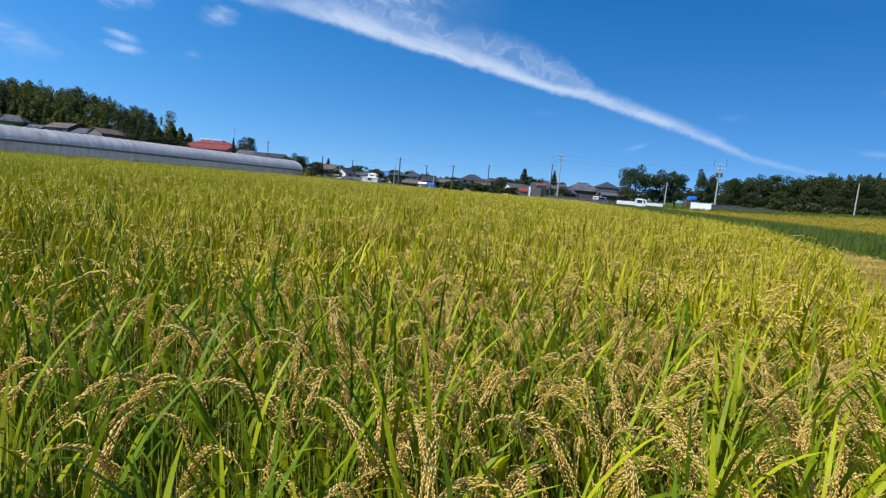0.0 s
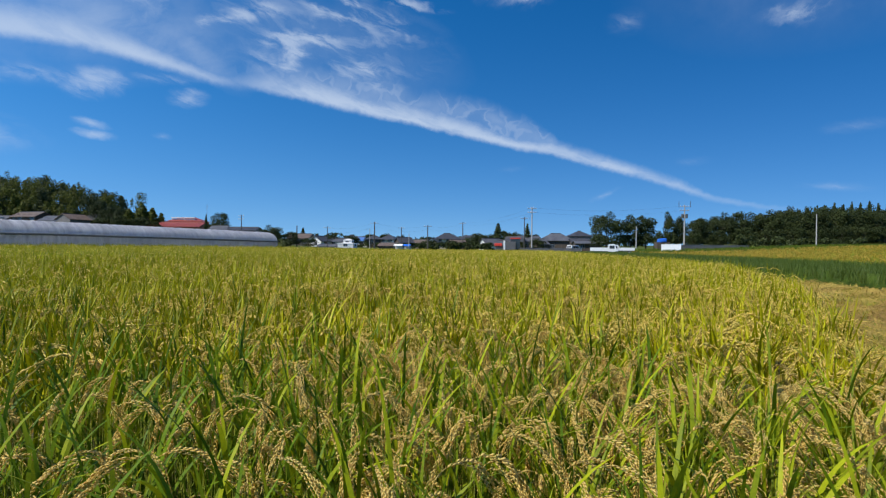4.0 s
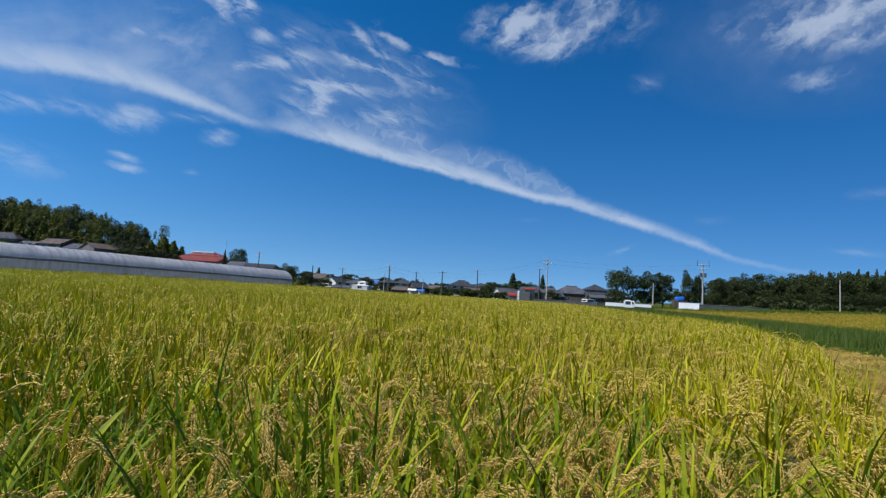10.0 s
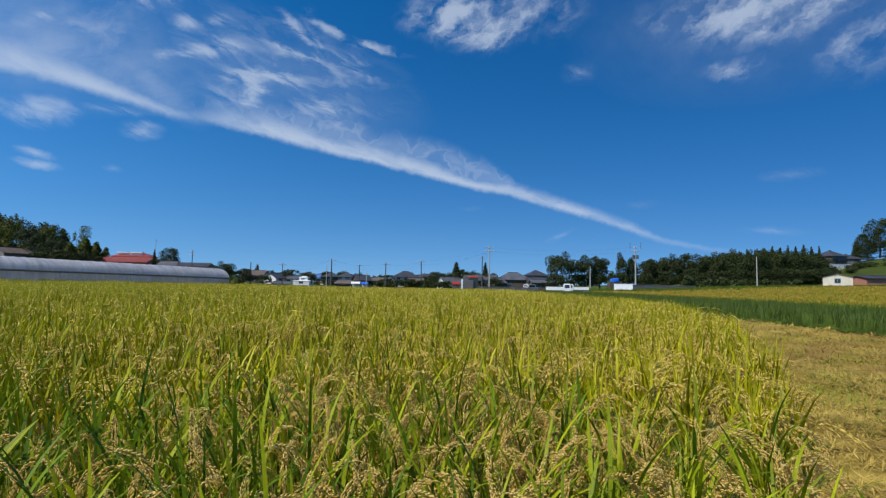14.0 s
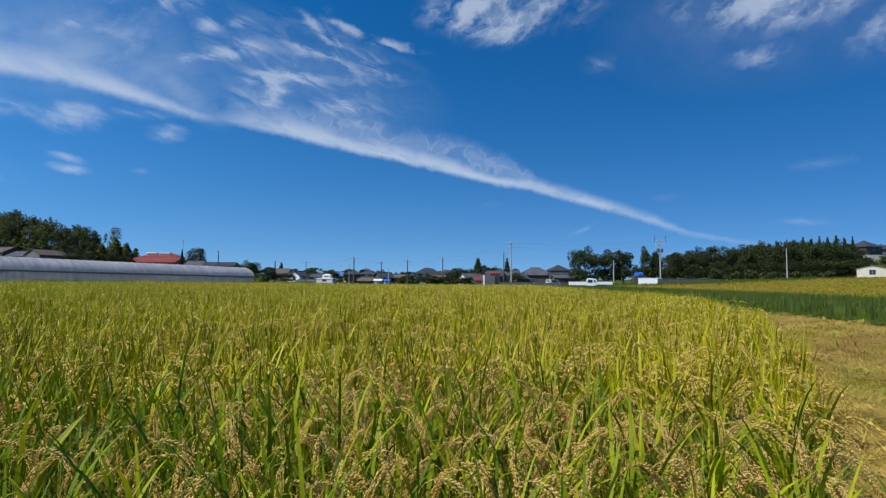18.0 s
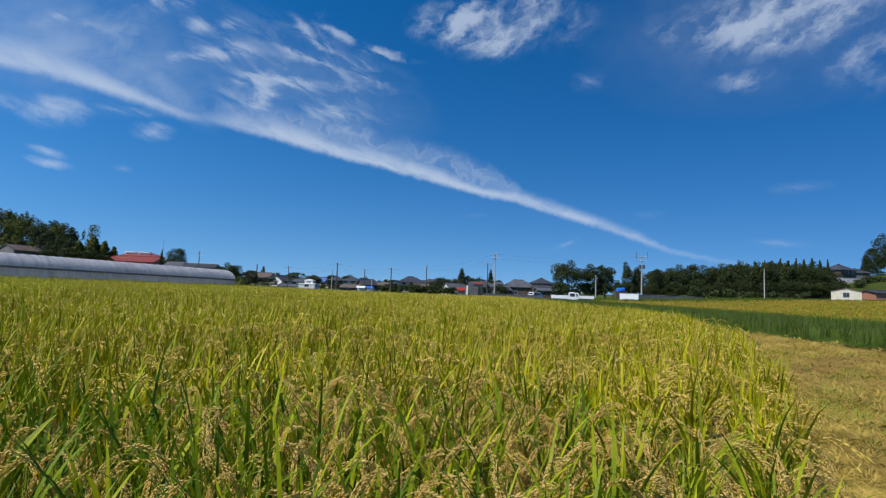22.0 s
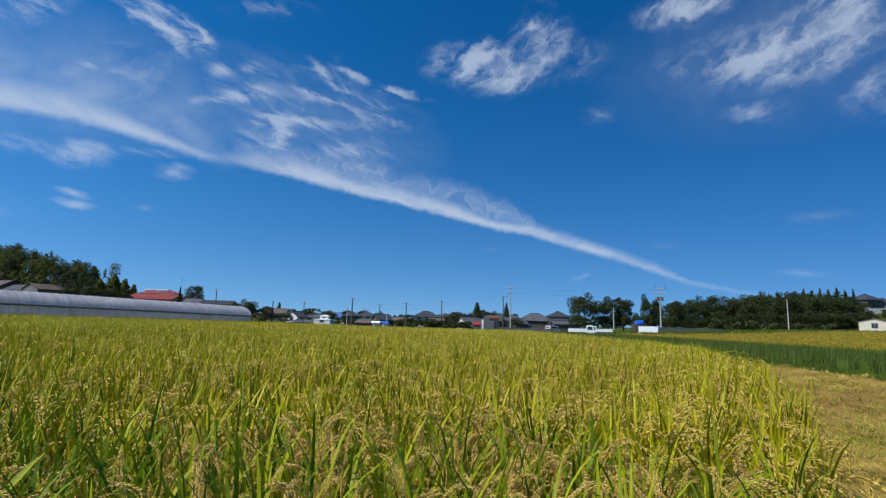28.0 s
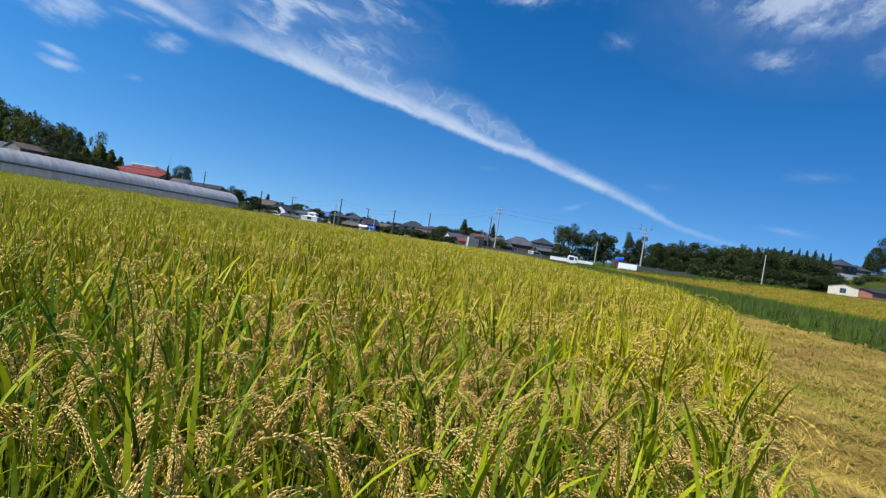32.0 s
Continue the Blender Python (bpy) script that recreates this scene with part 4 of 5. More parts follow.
# ---- trees ----


def leaf_cards(centres, radii, count, size, r, flat=0.35, hollow=0.72):
    """Small leaf sprays over and inside lobes: (k, 4, 3) quads."""
    centres, radii = np.asarray(centres, float), np.asarray(radii, float)
    share = (radii.prod(1)) ** (2 / 3)
    pick = r.choice(len(centres), count, p=share / share.sum())
    d = r.normal(0, 1, (count, 3))
    d /= np.linalg.norm(d, axis=1, keepdims=True)
    d[:, 2] = np.where(d[:, 2] < -0.55, -d[:, 2], d[:, 2])
    q = hollow + (1.08 - hollow) * r.random(count) ** 0.6
    q[r.random(count) < 0.3] *= 0.55
    p = centres[pick] + d * radii[pick] * q[:, None]
    a = r.normal(0, 1, (count, 3))
    a[:, 2] *= flat
    a -= 0.6 * d * (a * d).sum(1, keepdims=True)
    a /= np.linalg.norm(a, axis=1, keepdims=True)
    b = np.cross(a, d + 0.6 * r.normal(0, 1, (count, 3)))
    b /= np.linalg.norm(b, axis=1, keepdims=True) + 1e-9
    s = size * r.uniform(0.6, 1.35, count)[:, None]
    a, b = a * s, b * s * 0.6
    return np.stack([p - a, p - b * 0.9 + 0.1 * a, p + a, p + b], 1)


CARD = [(0, 1, 2), (0, 2, 3)]


def crown(name, centres, radii, count, size, seed, mat):
    h = Heap()
    h.add(leaf_cards(centres, radii, count, size, np.random.default_rng(seed)), CARD)
    return h.mesh(name, [mat])


def trunk_mesh(height, r0, seed):
    r = random.Random(seed)
    bm = bmesh.new()
    at, rad = Vector((0, 0, -0.4)), r0 * 1.25
    for k in range(5):
        to = Vector((r.uniform(-0.03, 0.03) * height, r.uniform(-0.03, 0.03) * height, height * (k + 1) / 5))
        tube(bm, at, to, rad, rad * 0.78, 8)
        at, rad = to, rad * 0.78
    return bm


def limb_mesh(seed, reach):
    r = random.Random(seed)
    bm = bmesh.new()
    at, rad, d = Vector((0, 0, 0)), 0.035 * reach, Vector((0, 0.75, 0.65))
    for k in range(3):
        to = at + d * reach / 3
        tube(bm, at, to, rad, rad * 0.65, 6)
        at, rad = to, rad * 0.65
        d = (d + Vector((r.uniform(-0.3, 0.3), 0.1, 0.3))).normalized()
    return bm


def tree_kind(name, label, kind, seed):
    """A tree 10 m high, to be copied at other sizes."""
    r = np.random.default_rng(seed)
    t = thing(name, label, "tree")
    if kind == "cone":
        n = 9
        c = [(r.normal(0, 0.1), r.normal(0, 0.1), 1.6 + 8.0 * k / n) for k in range(n)]
        q = [(2.0 * (1 - k / (n + 0.6)) + 0.12, 2.0 * (1 - k / (n + 0.6)) + 0.12, 0.95) for k in range(n)]
        count, size, trunk = 2200, 0.27, 9.0
    elif kind == "clump":
        n = 17
        c, q = [], []
        for k in range(n):
            z = 2.2 + 7.2 * k / n
            wide = 3.0 * (1 - 0.55 * k / n)
            a = k * 2.4 + r.normal(0, 0.3)
            c.append((wide * math.cos(a) * r.uniform(0.4, 0.95), wide * math.sin(a) * r.uniform(0.4, 0.95), z + r.normal(0, 0.3)))
            q.append((1.05 + r.uniform(0, 0.5), 1.05 + r.uniform(0, 0.5), 1.0 + r.uniform(0, 0.7)))
        count, size, trunk = 4600, 0.23, 7.5
    elif kind == "plume":
        n = 11
        c, q = [], []
        for k in range(n):
            a = 2.4 * k + r.normal(0, 0.3)
            rad = (1.9 - 0.16 * k) * r.uniform(0.5, 1.0)
            c.append((rad * math.cos(a), rad * math.sin(a), 2.0 + 0.58 * k))
            q.append((1.25 - 0.05 * k, 1.25 - 0.05 * k, 1.7 + r.uniform(0, 0.5)))
        count, size, trunk = 2300, 0.30, 7.0
    else:
        n = 15
        c, q = [(0, 0, 5.2)], [(3.0, 3.0, 2.9)]
        for k in range(n):
            a, e = r.uniform(0, 6.28), r.uniform(-0.35, 1.3)
            c.append((2.9 * math.cos(a) * math.cos(e), 2.9 * math.sin(a) * math.cos(e), 5.0 + 3.3 * math.sin(e)))
            q.append(tuple(r.uniform(0.95, 1.7, 3)))
        for k in range(7):
            a = k * 0.9 + r.normal(0, 0.2)
            c.append((2.3 * math.cos(a), 2.3 * math.sin(a), r.uniform(2.0, 3.0)))
            q.append((1.5, 1.5, 1.3))
        count, size, trunk = 7400, 0.17, 6.0
    part("trunk", trunk_mesh(trunk, 0.22, seed), M["bark"], t)
    if kind != "cone":
        for k in range(5):
            part("limb", limb_mesh(seed + k, 2.6), M["bark"], t, "", pose(0, 0, trunk * (0.42 + 0.1 * k), 0, 0, 75 * k + 20))
    piece("crown", crown("crown", c, q, count, size, seed + 1, M["bamboo"] if kind == "plume" else M["foliage"]), t)
    return t


def plant_trees():
    label = {
        "round": "dark green broadleaf tree with a rounded crown",
        "clump": "dark green pine-like tree with clumped foliage",
        "cone": "dark green pointed cedar tree",
        "plume": "yellowish green bamboo clump with feathery tops",
    }
    name = {"round": "broadleaf_tree", "clump": "pine_tree", "cone": "cedar_tree", "plume": "bamboo_clump"}
    kinds = {k: [tree_kind(name[k], label[k], k, 200 + 20 * i + j) for j in range(2)] for i, k in enumerate(label)}
    # kind, x, y, top, width
    rows = []
    rows += [("round", 32.8, 134, 10.6, 9.4), ("clump", 39.4, 137, 9.6, 7.4), ("clump", 43.6, 138, 9.8, 7.4), ("clump", 50.8, 141, 10.7, 4.4), ("clump", 53.8, 142, 9.8, 4.2)]
    rows += [("round", 58.8, 141, 9.9, 6.8), ("round", 65.6, 144, 11.2, 7.4), ("round", 72.6, 146, 12.0, 8.6), ("round", 79.6, 147, 12.2, 8.8), ("round", 86.6, 150, 12.8, 9.4)]
    rows += [("round", 94.0, 152, 13.4, 9.4), ("round", 101.5, 154, 13.4, 9.4), ("round", 109.0, 156, 13.6, 9.2), ("round", 115.5, 158, 12.6, 8.6), ("round", 90.5, 158, 14.0, 9.0), ("round", 104.5, 162, 14.8, 9.0), ("round", 120.5, 164, 12.8, 7.6)]
    rows += [("round", 69.0, 139, 7.2, 6.8), ("round", 76.0, 140, 7.0, 7.4), ("round", 83.0, 142, 7.6, 7.0), ("round", 90.4, 143, 7.8, 7.4), ("round", 97.8, 146, 8.2, 7.0), ("round", 105.0, 148, 8.4, 7.2), ("round", 112.0, 150, 8.2, 7.0), ("round", 118.0, 154, 8.6, 6.4)]
    rows += [("round", 62.2, 138, 6.4, 5.4), ("round", 55.4, 137, 5.8, 4.6), ("clump", 46.4, 135, 5.6, 4.2)]
    rows += [("cone", 7.1, 180, 9.9, 5.6), ("cone", 18.1, 190, 10.3, 3.8), ("round", 0.0, 236, 7.6, 9.0), ("round", -6.0, 244, 6.8, 8.0), ("round", 11.5, 222, 8.6, 6.6), ("round", 16.5, 220, 7.8, 6.6), ("round", 24.0, 224, 7.2, 6.6)]
    rows += [("round", -55.2, 135, 6.7, 6.6), ("round", -51.0, 138, 5.2, 5.0), ("cone", -68.8, 200, 8.6, 3.4), ("round", -53.5, 185, 5.4, 6.6), ("round", -39.4, 190, 5.9, 6.0), ("round", -33.6, 191, 6.1, 6.2), ("round", -28.4, 196, 4.8, 4.8)]
    rows += [("round", -46.6, 140, 3.4, 5.0), ("round", -92.4, 180, 13.2, 6.8), ("round", -95.6, 182, 10.2, 4.4), ("cone", -98.6, 182, 12.6, 2.0)]
    rows += [("plume", -129.4, 184, 14.6, 6.4), ("plume", -131.0, 192, 15.6, 6.6), ("plume", -127.0, 193, 15.0, 5.6), ("plume", -122.5, 193, 13.6, 5.6), ("round", -118.5, 194, 9.4, 5.6), ("round", -135.0, 188, 15.6, 6.0), ("round", -140.0, 196, 15.0, 6.0), ("round", -147.0, 199, 17.0, 6.0), ("round", -154.0, 201, 17.5, 6.0)]
    rows += [("round", 16.0, 140, 3.8, 4.4), ("round", 11.4, 142, 3.0, 4.0), ("round", -14.0, 150, 3.4, 5.0), ("round", -8.0, 152, 3.2, 5.4), ("round", -1.6, 152, 3.4, 5.4)]
    rows += [("round", 177.5, 210, 26.0, 9.0), ("round", 182.0, 202, 20.0, 9.0), ("round", 173.0, 207, 18.5, 6.0), ("round", 189.0, 201, 21.0, 9.0), ("round", 186.0, 214, 33.0, 12.0), ("round", 196.0, 210, 30.0, 12.0), ("round", 176.0, 199, 16.0, 6.4), ("round", 170.0, 201, 15.4, 5.0), ("cone", 171.5, 209, 21.5, 4.0), ("round", 182.0, 194, 15.0, 6.4)]
    rows += [("round", -75.0, 206, 6.4, 6.4), ("round", -68.0, 208, 6.2, 6.4), ("round", -60.0, 207, 6.0, 6.6), ("round", -52.0, 209, 5.6, 6.2), ("round", -45.5, 210, 5.2, 6.0), ("round", -38.0, 208, 6.2, 6.8), ("round", -30.8, 208, 6.0, 5.6)]
    rows += [("round", -19.0, 213, 5.4, 6.4), ("round", -10.5, 214, 6.6, 7.0), ("round", -2.4, 216, 6.2, 6.8), ("round", 6.0, 213, 6.6, 6.8), ("round", 23.0, 214, 6.0, 6.8), ("round", 32.0, 216, 6.5, 7.2), ("round", 41.5, 215, 7.2, 7.4), ("round", 49.0, 214, 7.6, 7.0)]
    rows += [("round", 139.0, 186, 12.8, 7.0), ("round", 132.0, 182, 13.4, 7.4), ("round", 126.4, 176, 13.6, 7.4)]
    for i in range(38):
        x = 98.0 + 0.92 * i
        rows.append(("cone", x, 175.0 + 1.0 * (i % 3), float(np.interp(x, (99, 108, 116, 127, 132), (14.5, 15.5, 16.6, 17.3, 16.6))) + 0.45 * math.sin(i * 2.3) + 0.3 * math.sin(i * 5.1), 2.5 + 0.4 * math.sin(i * 1.7)))
    for i, (x, top) in enumerate(((91.5, 12.6), (98.0, 13.4), (104.5, 14.3), (111.0, 15.0), (117.5, 15.3), (122.5, 14.2))):
        rows.append(("round", x, 164.0 + (i % 2), top - 0.2, 9.6))
    # the slope between the wooded hill and the red roof
    rows += [
        ("round", -150.0, 192, 21.0, 9.0), ("round", -144.5, 190, 18.4, 7.6), ("round", -139.5, 189, 16.4, 6.6), ("round", -134.5, 188, 14.8, 6.4), ("plume", -127.5, 189, 17.4, 6.8), ("plume", -123.4, 189, 15.4, 5.8),
        ("round", -137.0, 182, 11.6, 8.0), ("round", -130.0, 182, 11.8, 8.4), ("round", -123.5, 183, 11.4, 7.6), ("round", -119.0, 184, 9.8, 4.4),
        ("round", 1.0, 187, 6.2, 7.2), ("round", 5.2, 190, 5.7, 6.4), ("round", -2.4, 189, 5.2, 6.2), ("round", 12.6, 196, 7.0, 6.0), ("round", -45.6, 186, 5.4, 5.6),
    ]
    for i in range(9):
        rows.append(("round", 60.5 + 6.3 * i, 147.0 + 1.6 * i, 9.6 + 0.42 * i + 0.5 * math.sin(i * 2.1), 8.6))
    used = {k: 0 for k in kinds}
    for i, (kind, x, y, top, wide) in enumerate(rows):
        z = float(ground_z(x, y)) - 0.05
        span = {"round": 7.6, "clump": 7.4, "cone": 4.2, "plume": 5.0}[kind]
        tall = {"round": 9.7, "clump": 10.6, "cone": 10.1, "plume": 10.3}[kind]
        m = pose(x, y, z, 0, 0, 47.0 * i) @ Matrix.Diagonal((wide / span, wide / span, (top - z) / tall, 1))
        n = used[kind]
        used[kind] += 1
        if n < 2:
            kinds[kind][n].matrix_basis = m
        else:
            first = kinds[kind][n % 2]
            copy_thing(first, m @ Matrix.Diagonal((1 / first.scale.x, 1 / first.scale.y, 1 / first.scale.z, 1)))


plant_trees()


def woods(name, label, rows, mat, size, per, seed, lean=0.3):
    """Far woods, of many crowns that nobody could count."""
    r = np.random.default_rng(seed)
    h = Heap()
    for x, y, top, wide in rows:
        z = float(ground_z(x, y))
        tall = max(top - z, 2.0)
        n = 7
        c = np.stack([x + r.normal(0, wide * 0.2, n), y + r.normal(0, wide * 0.2, n), z + tall * r.uniform(0.1, 0.82, n)], -1)
        q = np.stack([np.full(n, wide * lean), np.full(n, wide * lean), np.full(n, tall * (0.36 - 0.5 * lean))], -1) * r.uniform(0.8, 1.25, (n, 1))
        h.add(leaf_cards(c, q, per, size, r, 0.9), CARD, int(r.random() < 0.5))
    tagged(new(name, h.mesh(name, mat)), label, "woods", kind="stuff")


def far_woods():
    r = np.random.default_rng(31)
    rows = []
    for x in np.arange(-330, -176, 7.0):
        for y in np.arange(205, 290, 11.0):
            if x / y > -0.7:
                continue
            top = float(ground_z(x, y)) + r.uniform(9.5, 14.5)
            rows.append((x + r.normal(0, 2), y + r.normal(0, 3), top, r.uniform(7, 11)))
    for x in np.arange(-215, -135, 5.0):
        rows.append((x, 199 + 0.1 * (x + 160), float(ground_z(x, 200)) + r.uniform(6.5, 9.5) * (1 if x < -165 else 0.75), 6.0))
    for x in np.arange(-204, -136, 4.0):
        rows.append((x, 195.5 + r.normal(0, 1), float(ground_z(x, 195)) + r.uniform(5.5, 8.0), 6.0))
    for x in np.arange(-300, -200, 5.0):
        rows.append((x, 186 + r.normal(0, 1.5), float(ground_z(x, 186)) + r.uniform(7.0, 10.0), 6.5))
    woods("hillside_woods", "dense hillside woods of bamboo and broadleaf trees", rows, [M["bamboo"], M["foliage"]], 0.34, 1050, 5, 0.17)
    rows = []
    for x in np.arange(-420, 420, 9.0):
        y = 345 + 25 * math.sin(x * 0.05)
        rows.append((x, y, float(ground_z(x, y)) + r.uniform(4.5, 7.0) + 8 * step(120, 260, x), r.uniform(10, 15)))
    woods("distant_woods", "low dark belt of distant trees behind the village", rows, [M["foliage"], M["foliage"]], 1.0, 160, 6)
    rows = [(x, 135 + r.normal(0, 1), 1.6 + r.uniform(0, 0.7), 2.6) for x in np.arange(-14, 4.5, 1.7)]
    rows += [(x, 128 + r.normal(0, 1), 1.5 + r.uniform(0, 0.9), 2.6) for x in np.arange(-62, -47, 2.2)]
    rows += [(x, 176 + r.normal(0, 1), 1.6 + r.uniform(0, 1.2), 2.8) for x in np.arange(-40, -16, 2.6)]
    rows += [(x, 118 + r.normal(0, 1.2), 3.6 + r.uniform(0, 1.2), 3.0) for x in np.arange(58, 84, 2.6)]
    rows += [(x, 182 + 0.25 * (x - 150) + r.normal(0, 2), float(ground_z(x, 182 + 0.25 * (x - 150))) + r.uniform(1.6, 3.2), 4.0) for x in np.arange(140, 186, 2.3)]
    woods("hedges", "low dark hedges and scrub between the fields and the houses", rows, [M["foliage"], M["foliage"]], 0.3, 260, 8)


far_woods()

# ---- buildings ----


def house(label, cx, cy, wide, deep, top, rise, roof, wall, turn=0.0, hip=False, storeys=1, windows=True, name="house", over=0.55, base=None, door=True):
    """A house: walls, roof with a ridge, windows with frames and panes, a door. The front looks towards -y."""
    g = float(ground_z(cx, cy)) - 0.1 if base is None else base
    t = thing(name, label, "house" if name == "house" else name.replace("_", " "))
    t.matrix_basis = pose(cx, cy, g, 0, 0, turn)
    high = top - g
    eave = high - rise
    x, y = wide / 2, deep / 2
    bm = bmesh.new()
    if hip:
        box(bm, -x, x, -y, y, -0.5, eave)
    else:
        prism(bm, [(-y, -0.5), (y, -0.5), (y, eave), (0, eave + rise * 0.93), (-y, eave)], -x, x)
    w = part("wall", bm, M[wall], t)
    bm = bmesh.new()
    if hip:
        k = max(wide - deep, 0.6) / 2
        low = eave - 0.1
        ring = [(-x - over, -y - over, low), (x + over, -y - over, low), (x + over, y + over, low), (-x - over, y + over, low)]
        a = [bm.verts.new(p) for p in ring]
        b = [bm.verts.new((p[0], p[1], p[2] - 0.14)) for p in ring]
        r0, r1 = bm.verts.new((-k, 0, high)), bm.verts.new((k, 0, high))
        for f in ((a[0], a[1], r1, r0), (a[1], a[2], r1), (a[2], a[3], r0, r1), (a[3], a[0], r0), b[::-1]):
            bm.faces.new(f)
        for i in range(4):
            bm.faces.new((a[i], b[i], b[(i + 1) % 4], a[(i + 1) % 4]))
    else:
        k = x - 0.1
        s = rise / y
        low = eave - over * s
        prism(bm, [(-y - over, low - 0.16), (0, high - 0.16), (y + over, low - 0.16), (y + over, low), (0, high), (-y - over, low)], -x - over * 0.7, x + over * 0.7)
    rf = part("roof", bm, M[roof], t)
    bm = bmesh.new()
    prism(bm, [(-0.22, high - 0.12), (0.22, high - 0.12), (0.14, high + 0.16), (-0.14, high + 0.16)], -k, k)
    part("ridge", bm, M["roof_dark" if roof != "roof_red" else "roof_red"], rf)
    # tile courses, as thin battens down the slopes
    if not hip:
        n = int(wide / 0.9)
        for i in range(n + 1):
            px = -x + wide * i / n
            bm = bmesh.new()
            prism(bm, [(-y - over, low - 0.01), (0, high - 0.01), (0, high + 0.05), (-y - over, low + 0.05)], px - 0.05, px + 0.05)
            part("roof_batten", bm, M[roof], rf)
    if windows:
        for s in range(storeys):
            z0 = (0.9 if storeys > 1 or eave > 2.4 else 0.6) + s * min(2.8, eave / storeys)
            z1 = min(z0 + 1.15, eave - 0.25)
            n = max(1, int(wide / 2.6))
            for i in range(n):
                if door and s == 0 and i == n // 2 and n > 1:
                    continue
                c = -x + wide * (i + 0.5) / n
                pane(w, c, -y, z0, z1, 1.5 if i % 2 else 1.1)
            for side in (-1, 1):
                pane(w, 0.0, side * x, z0, z1, 1.2, side=True)
    if door and eave > 1.9:
        n = max(1, int(wide / 2.6))
        c = -x + wide * (n // 2 + 0.5) / n
        bm = box(bmesh.new(), c - 0.75, c + 0.75, -y - 0.06, -y + 0.04, 0, min(2.0, eave - 0.15))
        part("door", bm, M["wall_wood"], t)
    return t


def pane(wall, c, at, z0, z1, wide, side=False):
    """A window in a frame, with two panes and a sill, on the front or on a gable side."""
    m = pose(0, 0, 0, 0, 0, 0) if not side else pose(0, 0, 0, 0, 0, 90)
    out = -1 if not side else (-1 if at > 0 else 1)
    y = at if not side else -at
    bm = bmesh.new()
    for x0, x1, a, b in ((c - wide / 2 - 0.07, c - wide / 2, z0 - 0.07, z1 + 0.07), (c + wide / 2, c + wide / 2 + 0.07, z0 - 0.07, z1 + 0.07), (c - wide / 2, c + wide / 2, z1, z1 + 0.07), (c - wide / 2, c + wide / 2, z0 - 0.07, z0), (c - 0.025, c + 0.025, z0, z1)):
        box(bm, x0, x1, y - 0.06, y + 0.06, a, b)
    part("window", bm, M["steel"], wall, "", m)
    for x0, x1 in ((c - wide / 2, c - 0.03), (c + 0.03, c + wide / 2)):
        part("window_pane", box(bmesh.new(), x0, x1, y - 0.03, y + 0.03, z0, z1), M["glass"], wall, "", m)


